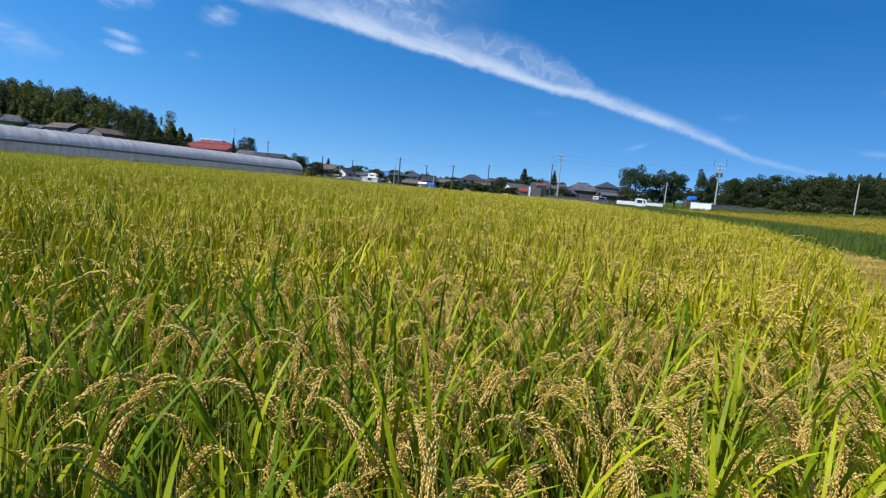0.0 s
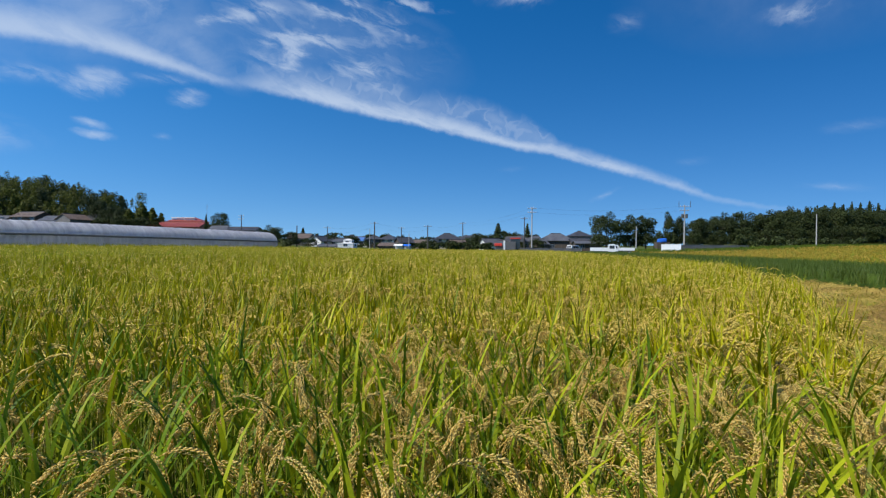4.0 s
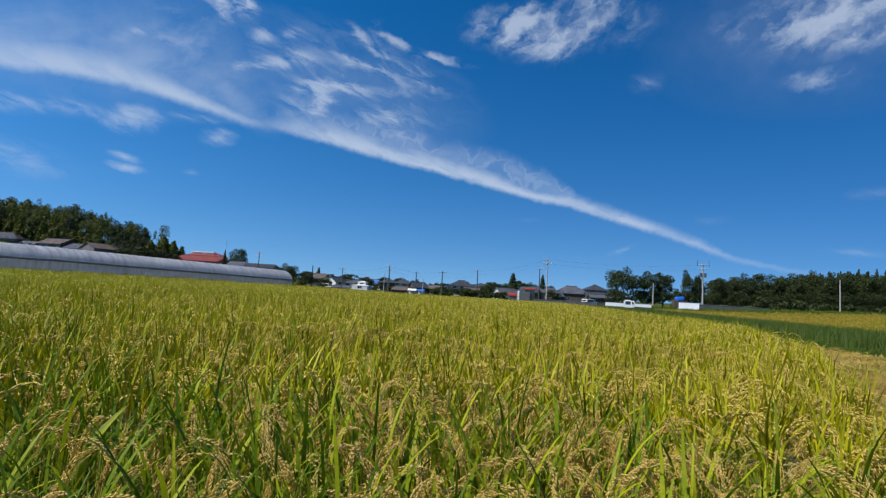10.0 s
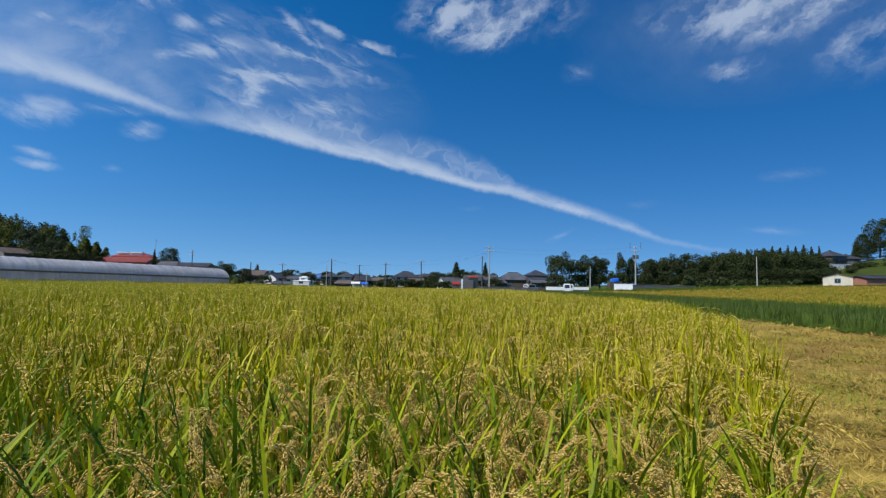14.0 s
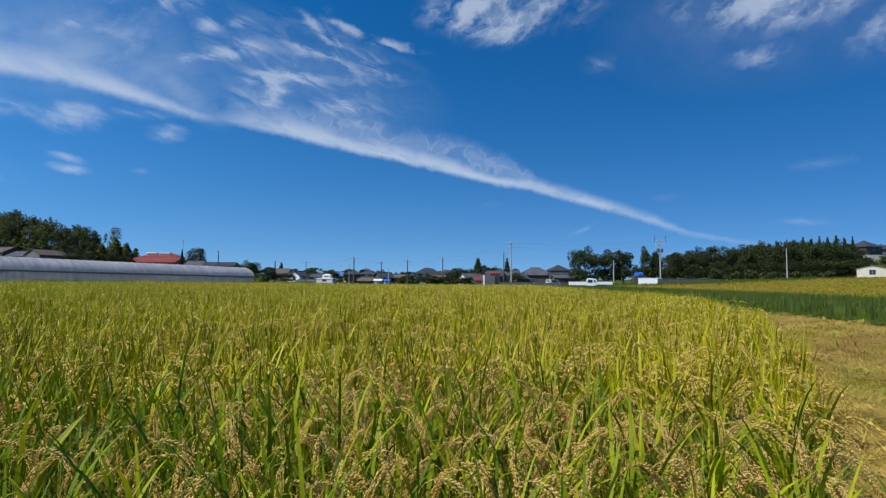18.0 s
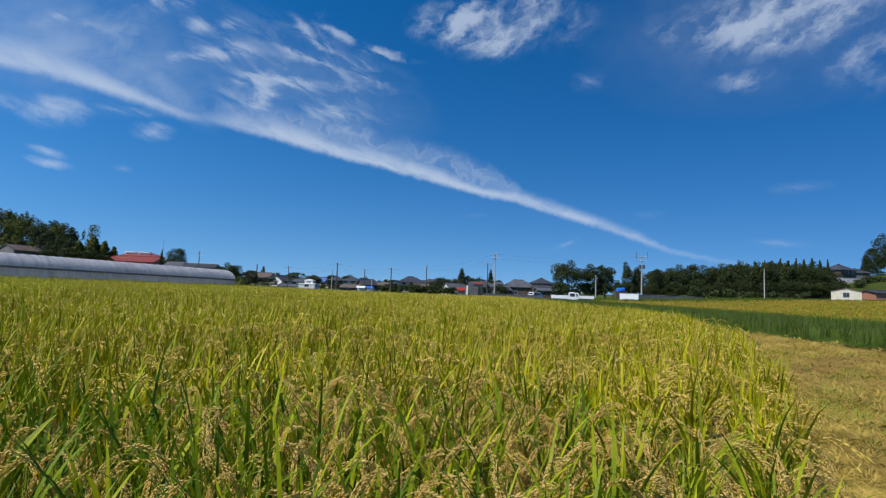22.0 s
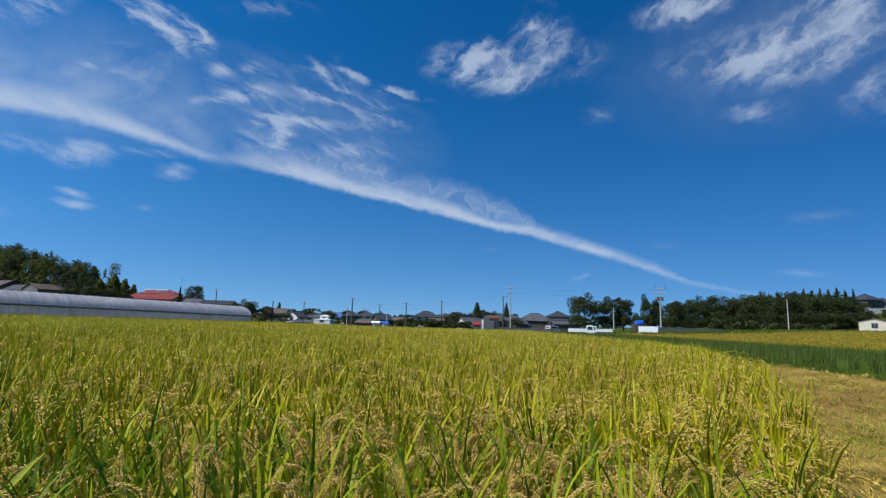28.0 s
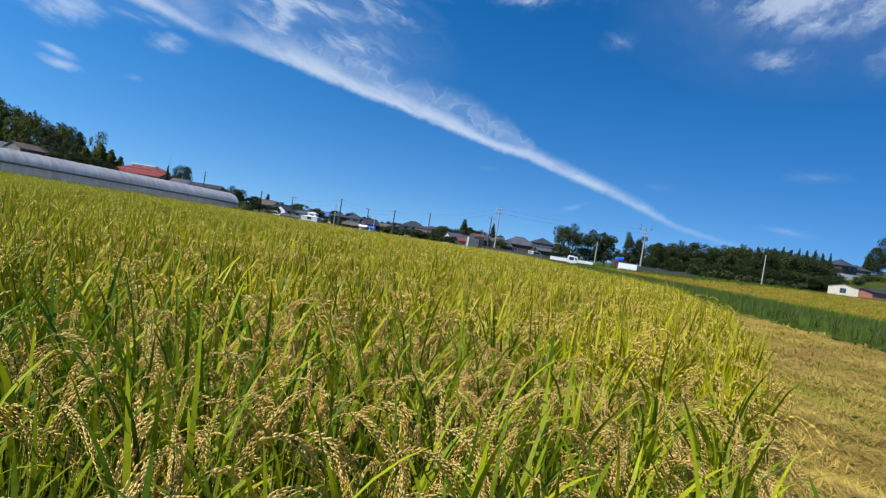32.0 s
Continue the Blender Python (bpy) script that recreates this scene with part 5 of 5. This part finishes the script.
def buildings():
    house("old grey-roofed farmhouse below the wooded hill", -195.7, 190, 13, 8, 14.8, 2.4, "roof_dark", "wall_grey", 12, hip=True, storeys=2)
    house("small grey shed below the wooded hill", -184.8, 190, 6, 5, 11.8, 1.2, "roof_grey", "wall_grey", 8, door=False)
    house("farmhouse with a weathered light roof", -172.7, 190, 11.5, 7.5, 13.3, 1.8, "roof_brown", "wall_wood", -8, storeys=2)
    house("barn with a light sheet roof and dark gable", -159.0, 187, 10, 8, 11.6, 1.7, "roof_grey", "wall_grey", 0, storeys=1)
    house("weathered barn with its gable end in shade", -151.0, 184, 7.5, 8, 12.2, 1.9, "roof_brown", "wall_grey", 72, storeys=1)
    house("dark-roofed farmhouse beside the bamboo", -143.4, 191, 12.0, 7, 12.6, 2.0, "roof_dark", "wall_wood", 6, storeys=2)
    house("long building with red sheet roof", -113.3, 190, 19, 9, 9.6, 1.6, "roof_red", "wall_brick", 4, name="red_warehouse", storeys=1)
    house("upper red-roofed storey block of the warehouse", -113.3, 196, 13, 7, 11.7, 1.5, "roof_red", "wall_brick", 4, name="red_warehouse", hip=True, storeys=2)
    bm = bmesh.new()
    for x in (-118.5, -113.6):
        box(bm, x, x + 4.4, 193.0, 194.2, 11.3, 11.7, 0.08)
    box(bm, -118.6, -109.2, 193.4, 193.8, 9.8, 11.2)
    t = thing("roof_sign", "white panels mounted on the red roof", "panel")
    part("panel", bm, M["wall_white"], t)
    house("low blue-grey sheet-roofed shed behind the greenhouse", -80.9, 175, 10, 6, 7.4, 1.0, "roof_dark", "wall_grey", 3, name="shed", storeys=1)
    house("small grey-roofed shed behind the greenhouse", -89.5, 175, 5.6, 5, 7.8, 1.2, "roof_grey", "wall_grey", 0, name="shed", door=False)
    house("two-storey house with brown roof and white gable", -66.0, 190, 8.0, 7, 5.6, 1.5, "roof_brown", "wall_grey", 0, storeys=2)
    house("pale house with a low grey roof", -59.0, 187, 4.6, 5.5, 4.9, 1.2, "roof_grey", "wall_cream", 90, storeys=1)
    house("low white flat building by the field", -38.2, 150, 4.6, 5, 2.35, 0.3, "wall_white", "wall_white", 0, name="white_building", hip=True, over=0.1, storeys=1)
    house("small white upper block of the flat building", -38.9, 154, 2.4, 3, 3.4, 0.3, "wall_white", "wall_white", 0, name="white_building", hip=True, over=0.1, door=False)
    house("house with a light sheet roof and white eaves", -50.4, 185, 6.4, 6, 4.0, 1.1, "roof_grey", "wall_white", 10, storeys=1)
    house("house with blue sheet roof", -43.3, 196, 9.6, 7, 4.7, 1.3, "roof_blue", "wall_white", -6, storeys=1)
    house("dark-roofed house behind the white tent", -26.8, 190, 6, 6, 3.4, 1.2, "roof_grey", "wall_grey", 20, storeys=1)
    house("low grey house at the hedge", -19.6, 186, 6.2, 6, 3.6, 1.3, "roof_brown", "wall_grey", -14, storeys=1)
    house("two-storey house with dark tiled hip roof", -11.5, 195, 9.0, 6.5, 6.2, 2.0, "roof_dark", "wall_cream", 12, hip=True, storeys=2)
    house("small house with a white gable beside the dark two-storey house", -16.0, 186, 3.6, 4.0, 4.3, 1.4, "roof_dark", "wall_white", 80, storeys=1)
    house("low pale shed beside the white building", -44.6, 152, 5.0, 4.0, 1.7, 0.5, "roof_grey", "wall_white", 6, name="shed", storeys=1, door=False)
    house("small open-sided shed with a pale roof", -27.6, 158, 4.4, 4.0, 2.3, 0.7, "roof_brown", "wall_wood", -12, name="shed", storeys=1, door=False)
    house("wide house with dark grey tiled roof", -3.4, 197, 10.6, 7, 5.4, 1.8, "roof_dark", "wall_grey", -5, hip=True, storeys=1)
    house("barn with a white gable and grey roof", 4.0, 160, 5.6, 4.6, 3.9, 1.6, "roof_grey", "wall_white", 30, storeys=1, windows=False, door=False)
    house("two-storey house with dark walls and dark tiled roof", -37.4, 185, 5.0, 5.4, 5.2, 1.4, "roof_dark", "wall_wood", 8, hip=True, storeys=2)
    house("dark-roofed house with pale upper wall", -32.0, 186, 5.2, 5.4, 5.3, 1.5, "roof_dark", "wall_cream", -10, hip=True, storeys=2)
    house("low dark house behind the tent", -25.4, 178, 5.0, 5.0, 4.3, 1.5, "roof_dark", "wall_wood", 30, storeys=1)
    house("grey tiled house between the white building and the poles", -48.4, 196, 7.0, 6.0, 5.4, 1.7, "roof_dark", "wall_cream", 14, hip=True, storeys=2)
    house("small house with a white gable and dark tiles", -55.6, 180, 4.4, 4.8, 4.6, 1.5, "roof_dark", "wall_white", 64, storeys=1)
    house("low brown-roofed outbuilding in the hedge", -7.0, 180, 5.0, 4.6, 3.7, 1.3, "roof_brown", "wall_wood", 20, storeys=1)
    house("dark tiled house beside the cedar", 13.4, 187, 6.0, 5.6, 5.0, 1.6, "roof_dark", "wall_grey", -16, storeys=1)
    house("small grey annexe beside the farmhouse", 20.6, 176, 4.4, 5.0, 4.1, 1.4, "roof_grey", "wall_wood", 24, storeys=1)
    house("long grey-roofed wing beside the white gable", 5.8, 173, 5.4, 5, 3.7, 1.2, "roof_grey", "wall_grey", 0, storeys=1)
    house("grey tiled house behind the pole", 18.4, 190, 7.4, 6, 5.4, 1.7, "roof_grey", "wall_grey", 8, storeys=1)
    house("large farmhouse with a broad light grey tiled roof", 27.0, 181, 11.5, 8, 6.1, 2.4, "roof_grey", "wall_wood", -4, hip=True, storeys=1)
    house("dark side wing of the farmhouse", 34.0, 176, 6.0, 6, 4.4, 1.4, "roof_dark", "wall_wood", 4, storeys=1)
    house("two-storey house with dark hip roof behind the farmhouse", 38.8, 201, 7.6, 6.5, 7.6, 1.9, "roof_dark", "wall_grey", 6, hip=True, storeys=2)
    house("low shed with a pale sheet roof", 31.2, 150, 7.2, 5, 3.4, 0.7, "roof_grey", "wall_wood", 0, name="shed", storeys=1)
    house("cream farm shed with a low gable roof", 105.8, 135, 7.0, 6.2, 5.9, 0.8, "roof_brown", "wall_cream", 52, name="shed", over=0.2, storeys=1)
    house("low reddish building with a dark roof", 118.4, 139, 8.0, 6, 5.8, 0.6, "roof_dark", "wall_brick", 0, name="shed", storeys=1, windows=False, door=False)
    house("two-storey hillside house with dark roof and grey walls", 152.5, 198, 8.0, 7.0, 17.1, 2.2, "roof_dark", "wall_wood", 18, hip=True, storeys=2)
    house("smaller hillside house with dark roof", 163.5, 204, 7.0, 7.0, 16.2, 1.8, "roof_dark", "wall_dark", -10, hip=True, storeys=2)


buildings()


def long_wall(name, label, x0, x1, y0, y1, z0, z1, mat, bays):
    """A low wall or fence in bays, with a cap and posts."""
    t = thing(name, label, "wall")
    d = Vector((x1 - x0, y1 - y0, 0))
    t.matrix_basis = pose(x0, y0, 0, 0, 0, math.degrees(math.atan2(d.y, d.x)))
    n = d.length / bays
    for i in range(bays):
        part("wall_panel", box(bmesh.new(), i * n + 0.03, (i + 1) * n - 0.03, -0.08, 0.08, z0 - 0.6, z1 - 0.08), M[mat], t)
        part("post", box(bmesh.new(), i * n - 0.06, i * n + 0.06, -0.11, 0.11, z0 - 0.6, z1 + 0.02), M[mat], t)
    part("cap", box(bmesh.new(), 0, d.length, -0.12, 0.12, z1 - 0.08, z1, 0.015), M[mat], t)


long_wall("white_panel_wall", "bright white panel wall at the field road", 35.2, 38.2, 101.6, 99.9, 0.5, 2.2, "white_paint", 2)
long_wall("grey_block_wall", "grey concrete block wall along the road", 39.0, 53.5, 104, 106, 0.8, 2.1, "wall_dark", 8)
long_wall("low_grey_wall", "low dark concrete wall at the end of the rice field", 8.6, 20.6, 105, 105, 0.4, 1.25, "wall_dark", 6)
long_wall("white_guard_wall", "white guard wall along the hillside lane", 146.0, 160.0, 190, 194, 9.6, 11.6, "wall_white", 6)

# ---- poles and cables ----


def utility_pole(x, y, top, arms=1, box_on=False, r=0.16, mat="concrete", label="grey concrete utility pole with crossarms and insulators"):
    t = thing("utility_pole", label, "utility pole", "utility poles")
    g = float(ground_z(x, y)) - 0.3
    t.matrix_basis = pose(x, y, g, 0, 0, 7 * (int(x) % 5) - 12)
    h = top - g
    part("shaft", tube(bmesh.new(), (0, 0, 0), (0, 0, h), r, r * 0.62, 12), M[mat], t)
    for k in range(arms):
        z = h - 0.35 - 0.85 * k
        arm = part("crossarm", box(bmesh.new(), -0.95, 0.95, -0.2, -0.11, z - 0.05, z + 0.05), M["steel"], t)
        for px in (-0.85, -0.3, 0.3, 0.85):
            bm = tube(bmesh.new(), (px, -0.155, z + 0.05), (px, -0.155, z + 0.12), 0.03, sides=8)
            tube(bm, (px, -0.155, z + 0.12), (px, -0.155, z + 0.24), 0.065, 0.05, 8)
            part("insulator", bm, M["wall_white"], arm)
    if box_on:
        for px in (-0.42, 0.42):
            bm = tube(bmesh.new(), (px, -0.1, h - 2.9), (px, -0.1, h - 2.1), 0.27, sides=14)
            tube(bm, (px, -0.1, h - 2.1), (px, -0.1, h - 2.02), 0.29, sides=14)
            part("transformer", bm, M["grey_paint"], t, "grey cylindrical transformer")
        for px in (-1.15, 1.15):
            bm = tube(bmesh.new(), (px, -0.155, h - 0.55), (px, -0.155, h + 0.85), 0.05, sides=8)
            part("switch", bm, M["grey_paint"], t)
    for k in range(int(h / 0.9) - 2):
        s = 1 if k % 2 else -1
        part("step_bolt", tube(bmesh.new(), (s * r * 0.6, 0, 2.0 + 0.9 * k), (s * (r + 0.14), 0, 2.0 + 0.9 * k), 0.012, sides=5), M["steel"], t)
    return Vector((x, y, top))


PLAIN = "plain slender pole without crossarms at the field's rim"
DARK = "weathered dark utility pole with crossarms among the houses"
TOPS = [utility_pole(*a) for a in (
    (-24.6, 122.1, 7.1, 1, False, 0.19, "pole_dark", DARK), (-12.6, 130, 6.7, 1, False, 0.17, "pole_dark", DARK), (-4.3, 149.8, 8.4, 1, False, 0.19, "pole_dark", DARK),
    (11.8, 114.1, 10.15, 2), (45.2, 116.6, 10.9, 2, True, 0.18), (63.8, 102.0, 8.1, 0, False, 0.13, "concrete", PLAIN), (32.1, 107.3, 5.8, 0, False, 0.13, "concrete", PLAIN),
    (-22.2, 150, 6.9, 1, False, 0.17, "pole_dark", DARK), (12.5, 140, 9.4, 1, False, 0.17, "pole_dark", DARK), (-38.4, 130, 6.2, 1, False, 0.13, "pole_dark", DARK), (-70.4, 150, 10.2, 2, False, 0.17, "pole_dark", DARK),
    (-49.9, 140, 6.7, 0, False, 0.2, "pole_dark", PLAIN), (-29.5, 140, 6.0, 0, False, 0.12, "concrete", PLAIN), (-17.5, 131, 4.6, 0, False, 0.12, "concrete", PLAIN))]


def cable(a, b, sag, drop=0.2):
    a, b = a - Vector((0, 0, drop)), b - Vector((0, 0, drop))
    bm = bmesh.new()
    p = [a.lerp(b, k / 12) - Vector((0, 0, sag * 4 * (k / 12) * (1 - k / 12))) for k in range(13)]
    side = Vector(((b - a).y, -(b - a).x, 0)).normalized()
    rings = [[bm.verts.new(q + (side * math.cos(w) + Vector((0, 0, math.sin(w)))) * 0.008) for w in (0.3, 1.56, 2.81, 4.07, 5.33)] for q in p]
    for u, v in zip(rings, rings[1:]):
        for k in range(5):
            bm.faces.new((u[k], u[(k + 1) % 5], v[(k + 1) % 5], v[k]))
    bm.faces.new(rings[0][::-1])
    bm.faces.new(rings[-1])
    tagged(new("overhead_cable", bm_mesh("overhead_cable", bm, M["cable"])), "thin black overhead cable slung between poles", "cable", "overhead cables")


for i, j in ((0, 1), (1, 2), (2, 3), (3, 4), (9, 0), (3, 8)):
    for drop in (0.15, 1.1):
        cable(TOPS[i], TOPS[j], 0.9, drop)


def antenna(x, y, top):
    t = thing("antenna_mast", "thin lattice antenna mast beside a tree", "antenna")
    g = float(ground_z(x, y))
    t.matrix_basis = pose(x, y, g)
    h = top - g
    for px, py in ((-0.2, -0.2), (0.2, -0.2), (0, 0.2)):
        part("leg", tube(bmesh.new(), (px, py, -0.2), (px * 0.2, py * 0.2, h), 0.035, 0.02, 6), M["steel"], t)
    for k in range(9):
        z = h * (k + 0.5) / 10
        q = 1 - 0.8 * z / h
        part("brace", tube(bmesh.new(), (-0.2 * q, -0.2 * q, z), (0.2 * q, -0.2 * q, z + 0.5), 0.015, sides=5), M["steel"], t)
    for k in range(3):
        part("element", tube(bmesh.new(), (-0.5, 0, h - 0.3 - 0.4 * k), (0.5, 0, h - 0.3 - 0.4 * k), 0.02, sides=5), M["steel"], t)


antenna(-99.9, 185, 15.9)

# ---- vehicles and machines ----


def wheel(parent, x, y, r, wide):
    bm = bmesh.new()
    tube(bm, (x, y - wide / 2, r), (x, y + wide / 2, r), r, sides=20)
    bmesh.ops.bevel(bm, geom=[e for e in bm.edges if e.calc_face_angle(0) > 1.0], offset=0.03, segments=2, affect="EDGES")
    w = part("wheel", bm, M["rubber"], parent)
    part("rim", tube(bmesh.new(), (x, y - wide / 2 - 0.01, r), (x, y + wide / 2 + 0.01, r), r * 0.58, sides=16), M["steel"], w)


def flatbed(label, x, y, length, high, turn):
    t = thing("flatbed_truck", label, "truck", "white flatbed trucks")
    t.matrix_basis = pose(x, y, float(ground_z(x, y)), 0, 0, turn)
    l, cab = length / 2, length * 0.3
    bm = bmesh.new()
    prism(bm, [(l - cab, 0.42), (l, 0.42), (l, high * 0.52), (l - 0.28, high), (l - cab, high)], -0.75, 0.75)
    bmesh.ops.rotate(bm, verts=bm.verts, cent=(0, 0, 0), matrix=Matrix.Rotation(radians(-90), 3, "Z"))
    bmesh.ops.bevel(bm, geom=bm.edges[:], offset=0.05, segments=2, affect="EDGES")
    c = part("cab", bm, M["white_paint"], t)
    for s in (-1, 1):
        part("side_window", box(bmesh.new(), l - cab + 0.18, l - 0.34, s * 0.755 - 0.015, s * 0.755 + 0.015, high * 0.58, high * 0.88, 0.01), M["glass"], c)
        part("headlight", box(bmesh.new(), l - 0.04, l + 0.015, s * 0.55 - 0.14, s * 0.55 + 0.14, 0.6, 0.78, 0.015), M["glass"], c)
        part("bed_side", box(bmesh.new(), -l, l - cab - 0.06, s * 0.78 - 0.02, s * 0.78 + 0.02, high * 0.36, high * 0.68), M["white_paint"], t)
    part("windscreen", box(bmesh.new(), -0.012, 0.012, -0.62, 0.62, -high * 0.19, high * 0.19), M["glass"], c, "", pose(l - 0.13, 0, high * 0.76, 0, -24, 0))
    part("bed_floor", box(bmesh.new(), -l, l - cab - 0.06, -0.77, 0.77, high * 0.3, high * 0.36), M["grey_paint"], t)
    part("tailgate", box(bmesh.new(), -l - 0.03, -l + 0.01, -0.76, 0.76, high * 0.36, high * 0.68), M["white_paint"], t)
    part("headboard", box(bmesh.new(), l - cab - 0.1, l - cab - 0.04, -0.74, 0.74, high * 0.36, high * 0.86), M["white_paint"], t)
    part("bumper", box(bmesh.new(), l - 0.05, l + 0.08, -0.72, 0.72, 0.36, 0.54, 0.03), M["grey_paint"], t)
    for px in (l - cab * 0.5, -l * 0.55):
        for s in (-1, 1):
            wheel(t, px, s * 0.66, 0.29, 0.2)


flatbed("white flatbed truck parked on the field road", 23.6, 99.0, 4.7, 2.0, -16)
flatbed("second white flatbed truck parked behind the first", 28.0, 102.0, 4.2, 1.7, 168)


def small_van():
    t = thing("small_van", "small white van parked by the field", "van")
    t.matrix_basis = pose(20.2, 110.0, float(ground_z(20.2, 110.0)), 0, 0, 40)
    bm = bmesh.new()
    prism(bm, [(-1.6, 0.3), (1.6, 0.3), (1.6, 0.85), (1.15, 1.0), (0.75, 1.45), (-1.55, 1.45), (-1.65, 0.9)], -0.7, 0.7)
    bmesh.ops.rotate(bm, verts=bm.verts, cent=(0, 0, 0), matrix=Matrix.Rotation(radians(-90), 3, "Z"))
    bmesh.ops.bevel(bm, geom=bm.edges[:], offset=0.06, segments=2, affect="EDGES")
    b = part("body", bm, M["white_paint"], t)
    for s in (-1, 1):
        part("side_window", box(bmesh.new(), -1.3, 0.6, s * 0.7 - 0.012, s * 0.7 + 0.012, 0.95, 1.32, 0.01), M["glass"], b)
    part("rear_window", box(bmesh.new(), -1.63, -1.6, -0.55, 0.55, 0.95, 1.32, 0.01), M["glass"], b)
    for px in (-1.05, 1.05):
        for s in (-1, 1):
            wheel(t, px, s * 0.6, 0.27, 0.17)


small_van()


def combine():
    t = thing("combine_harvester", "red and grey combine harvester beyond the rice", "harvester")
    t.matrix_basis = pose(5.6, 98.2, float(ground_z(5.6, 98.2)))
    for y in (-0.65, 0.65):
        bm = bmesh.new()
        prism(bm, [(-1.3, 0.25), (-1.05, 0.02), (1.0, 0.02), (1.35, 0.3), (1.2, 0.56), (-1.1, 0.56)], -0.22, 0.22)
        bmesh.ops.rotate(bm, verts=bm.verts, cent=(0, 0, 0), matrix=Matrix.Rotation(radians(-90), 3, "Z"))
        bmesh.ops.bevel(bm, geom=bm.edges[:], offset=0.05, segments=2, affect="EDGES")
        bmesh.ops.translate(bm, verts=bm.verts, vec=(0, y, 0))
        tr = part("track", bm, M["rubber"], t, "black rubber crawler track")
        for k in range(4):
            part("road_wheel", tube(bmesh.new(), (-0.9 + 0.6 * k, y - 0.26, 0.2), (-0.9 + 0.6 * k, y + 0.26, 0.2), 0.15, sides=12), M["steel"], tr)
    part("chassis", box(bmesh.new(), -1.4, 1.5, -0.85, 0.85, 0.56, 0.8, 0.03), M["grey_paint"], t)
    part("thresher", box(bmesh.new(), -0.45, 1.5, -0.9, 0.35, 0.8, 2.35, 0.08), M["wall_dark"], t, "grey threshing body")
    part("grain_tank", box(bmesh.new(), -0.4, 1.3, 0.36, 0.95, 0.8, 2.25, 0.08), M["grey_paint"], t)
    part("side_panel", box(bmesh.new(), -0.80, -0.46, -0.95, -0.55, 0.6, 2.55, 0.05), M["white_paint"], t, "white side panel")
    part("hood", box(bmesh.new(), -2.45, -1.02, -0.95, 0.85, 1.5, 2.05, 0.1), M["red_paint"], t, "bright red hood")
    part("straw_chute", box(bmesh.new(), -2.3, -1.02, -0.8, 0.7, 0.5, 1.48, 0.05), M["grey_paint"], t)
    part("cab_roof", box(bmesh.new(), 0.55, 2.4, -0.75, 0.75, 2.86, 3.1, 0.07), M["red_paint"], t, "red cab roof")
    for px in (0.65, 2.3):
        for y in (-0.66, 0.66):
            part("cab_post", tube(bmesh.new(), (px, y, 1.3), (px, y, 2.88), 0.045, sides=8), M["rubber"], t)
    part("operator_console", box(bmesh.new(), 1.55, 2.2, -0.6, 0.6, 0.8, 1.75, 0.06), M["rubber"], t)
    part("cab_rear", box(bmesh.new(), 0.58, 0.66, -0.68, 0.68, 1.3, 2.84, 0.02), M["glass"], t, "dark glazed rear of the cab")
    part("cab_side", box(bmesh.new(), 0.7, 2.26, -0.7, -0.66, 1.0, 2.84, 0.01), M["glass"], t, "dark glazed side of the cab")
    part("seat", box(bmesh.new(), 0.95, 1.5, -0.3, 0.3, 1.55, 2.2, 0.08), M["rubber"], t)
    h = part("header", box(bmesh.new(), 2.2, 3.1, -1.0, 1.0, 0.25, 1.1, 0.08), M["grey_paint"], t, "dark cutting header")
    for k in range(5):
        bm = tube(bmesh.new(), (3.0, -0.9 + 0.45 * k, 0.3), (3.7, -0.9 + 0.45 * k, 0.12), 0.06, 0.01, 8)
        part("divider", bm, M["steel"], h)
    bm = tube(bmesh.new(), (1.0, 0.7, 2.3), (-1.9, 0.75, 2.75), 0.11, sides=12)
    part("unloading_auger", bm, M["grey_paint"], t)


combine()


def tents():
    for x, y, mat, label, w in ((-21.5, 140, "wall_white", "white sheet-covered tent by the houses", 2.4), (-19.4, 142, "tarp", "low blue-and-white covered stall", 2.0)):
        t = thing("tent", label, "tent")
        t.matrix_basis = pose(x, y, float(ground_z(x, y)))
        part("canopy", prism(bmesh.new(), [(-1.4, 1.0), (0, 1.5), (1.4, 1.0), (1.4, 0.94), (0, 1.44), (-1.4, 0.94)], -w / 2, w / 2), M[mat], t)
        for px in (-w / 2 + 0.06, w / 2 - 0.06):
            for py in (-1.3, 1.3):
                part("tent_pole", tube(bmesh.new(), (px, py, -0.1), (px, py, 1.0), 0.03, sides=6), M["steel"], t)
        part("side_sheet", box(bmesh.new(), -w / 2, w / 2, 1.3, 1.34, 0.05, 1.0), M["wall_white"], t)
    t = thing("covered_pile", "pile of goods under a bright blue tarpaulin", "tarpaulin")
    t.matrix_basis = pose(38.0, 109.5, float(ground_z(37.2, 109.5)))
    part("crate", box(bmesh.new(), -1.3, 1.3, -0.9, 0.9, 0, 2.2, 0.06), M["wall_wood"], t)
    bm = box(bmesh.new(), -0.75, 0.6, -1.0, 1.0, 2.1, 2.95, 0.22)
    for v in bm.verts:
        v.co += Vector((noise.noise(v.co * 1.7), noise.noise(v.co * 1.9 + Vector((3, 1, 2))), noise.noise(v.co * 1.5 + Vector((8, 1, 2))))) * 0.12
    part("cover", bm, M["tarp"], t, "crumpled blue tarpaulin")


tents()
near_rice()
leafy_plant(1.36, 1.44)
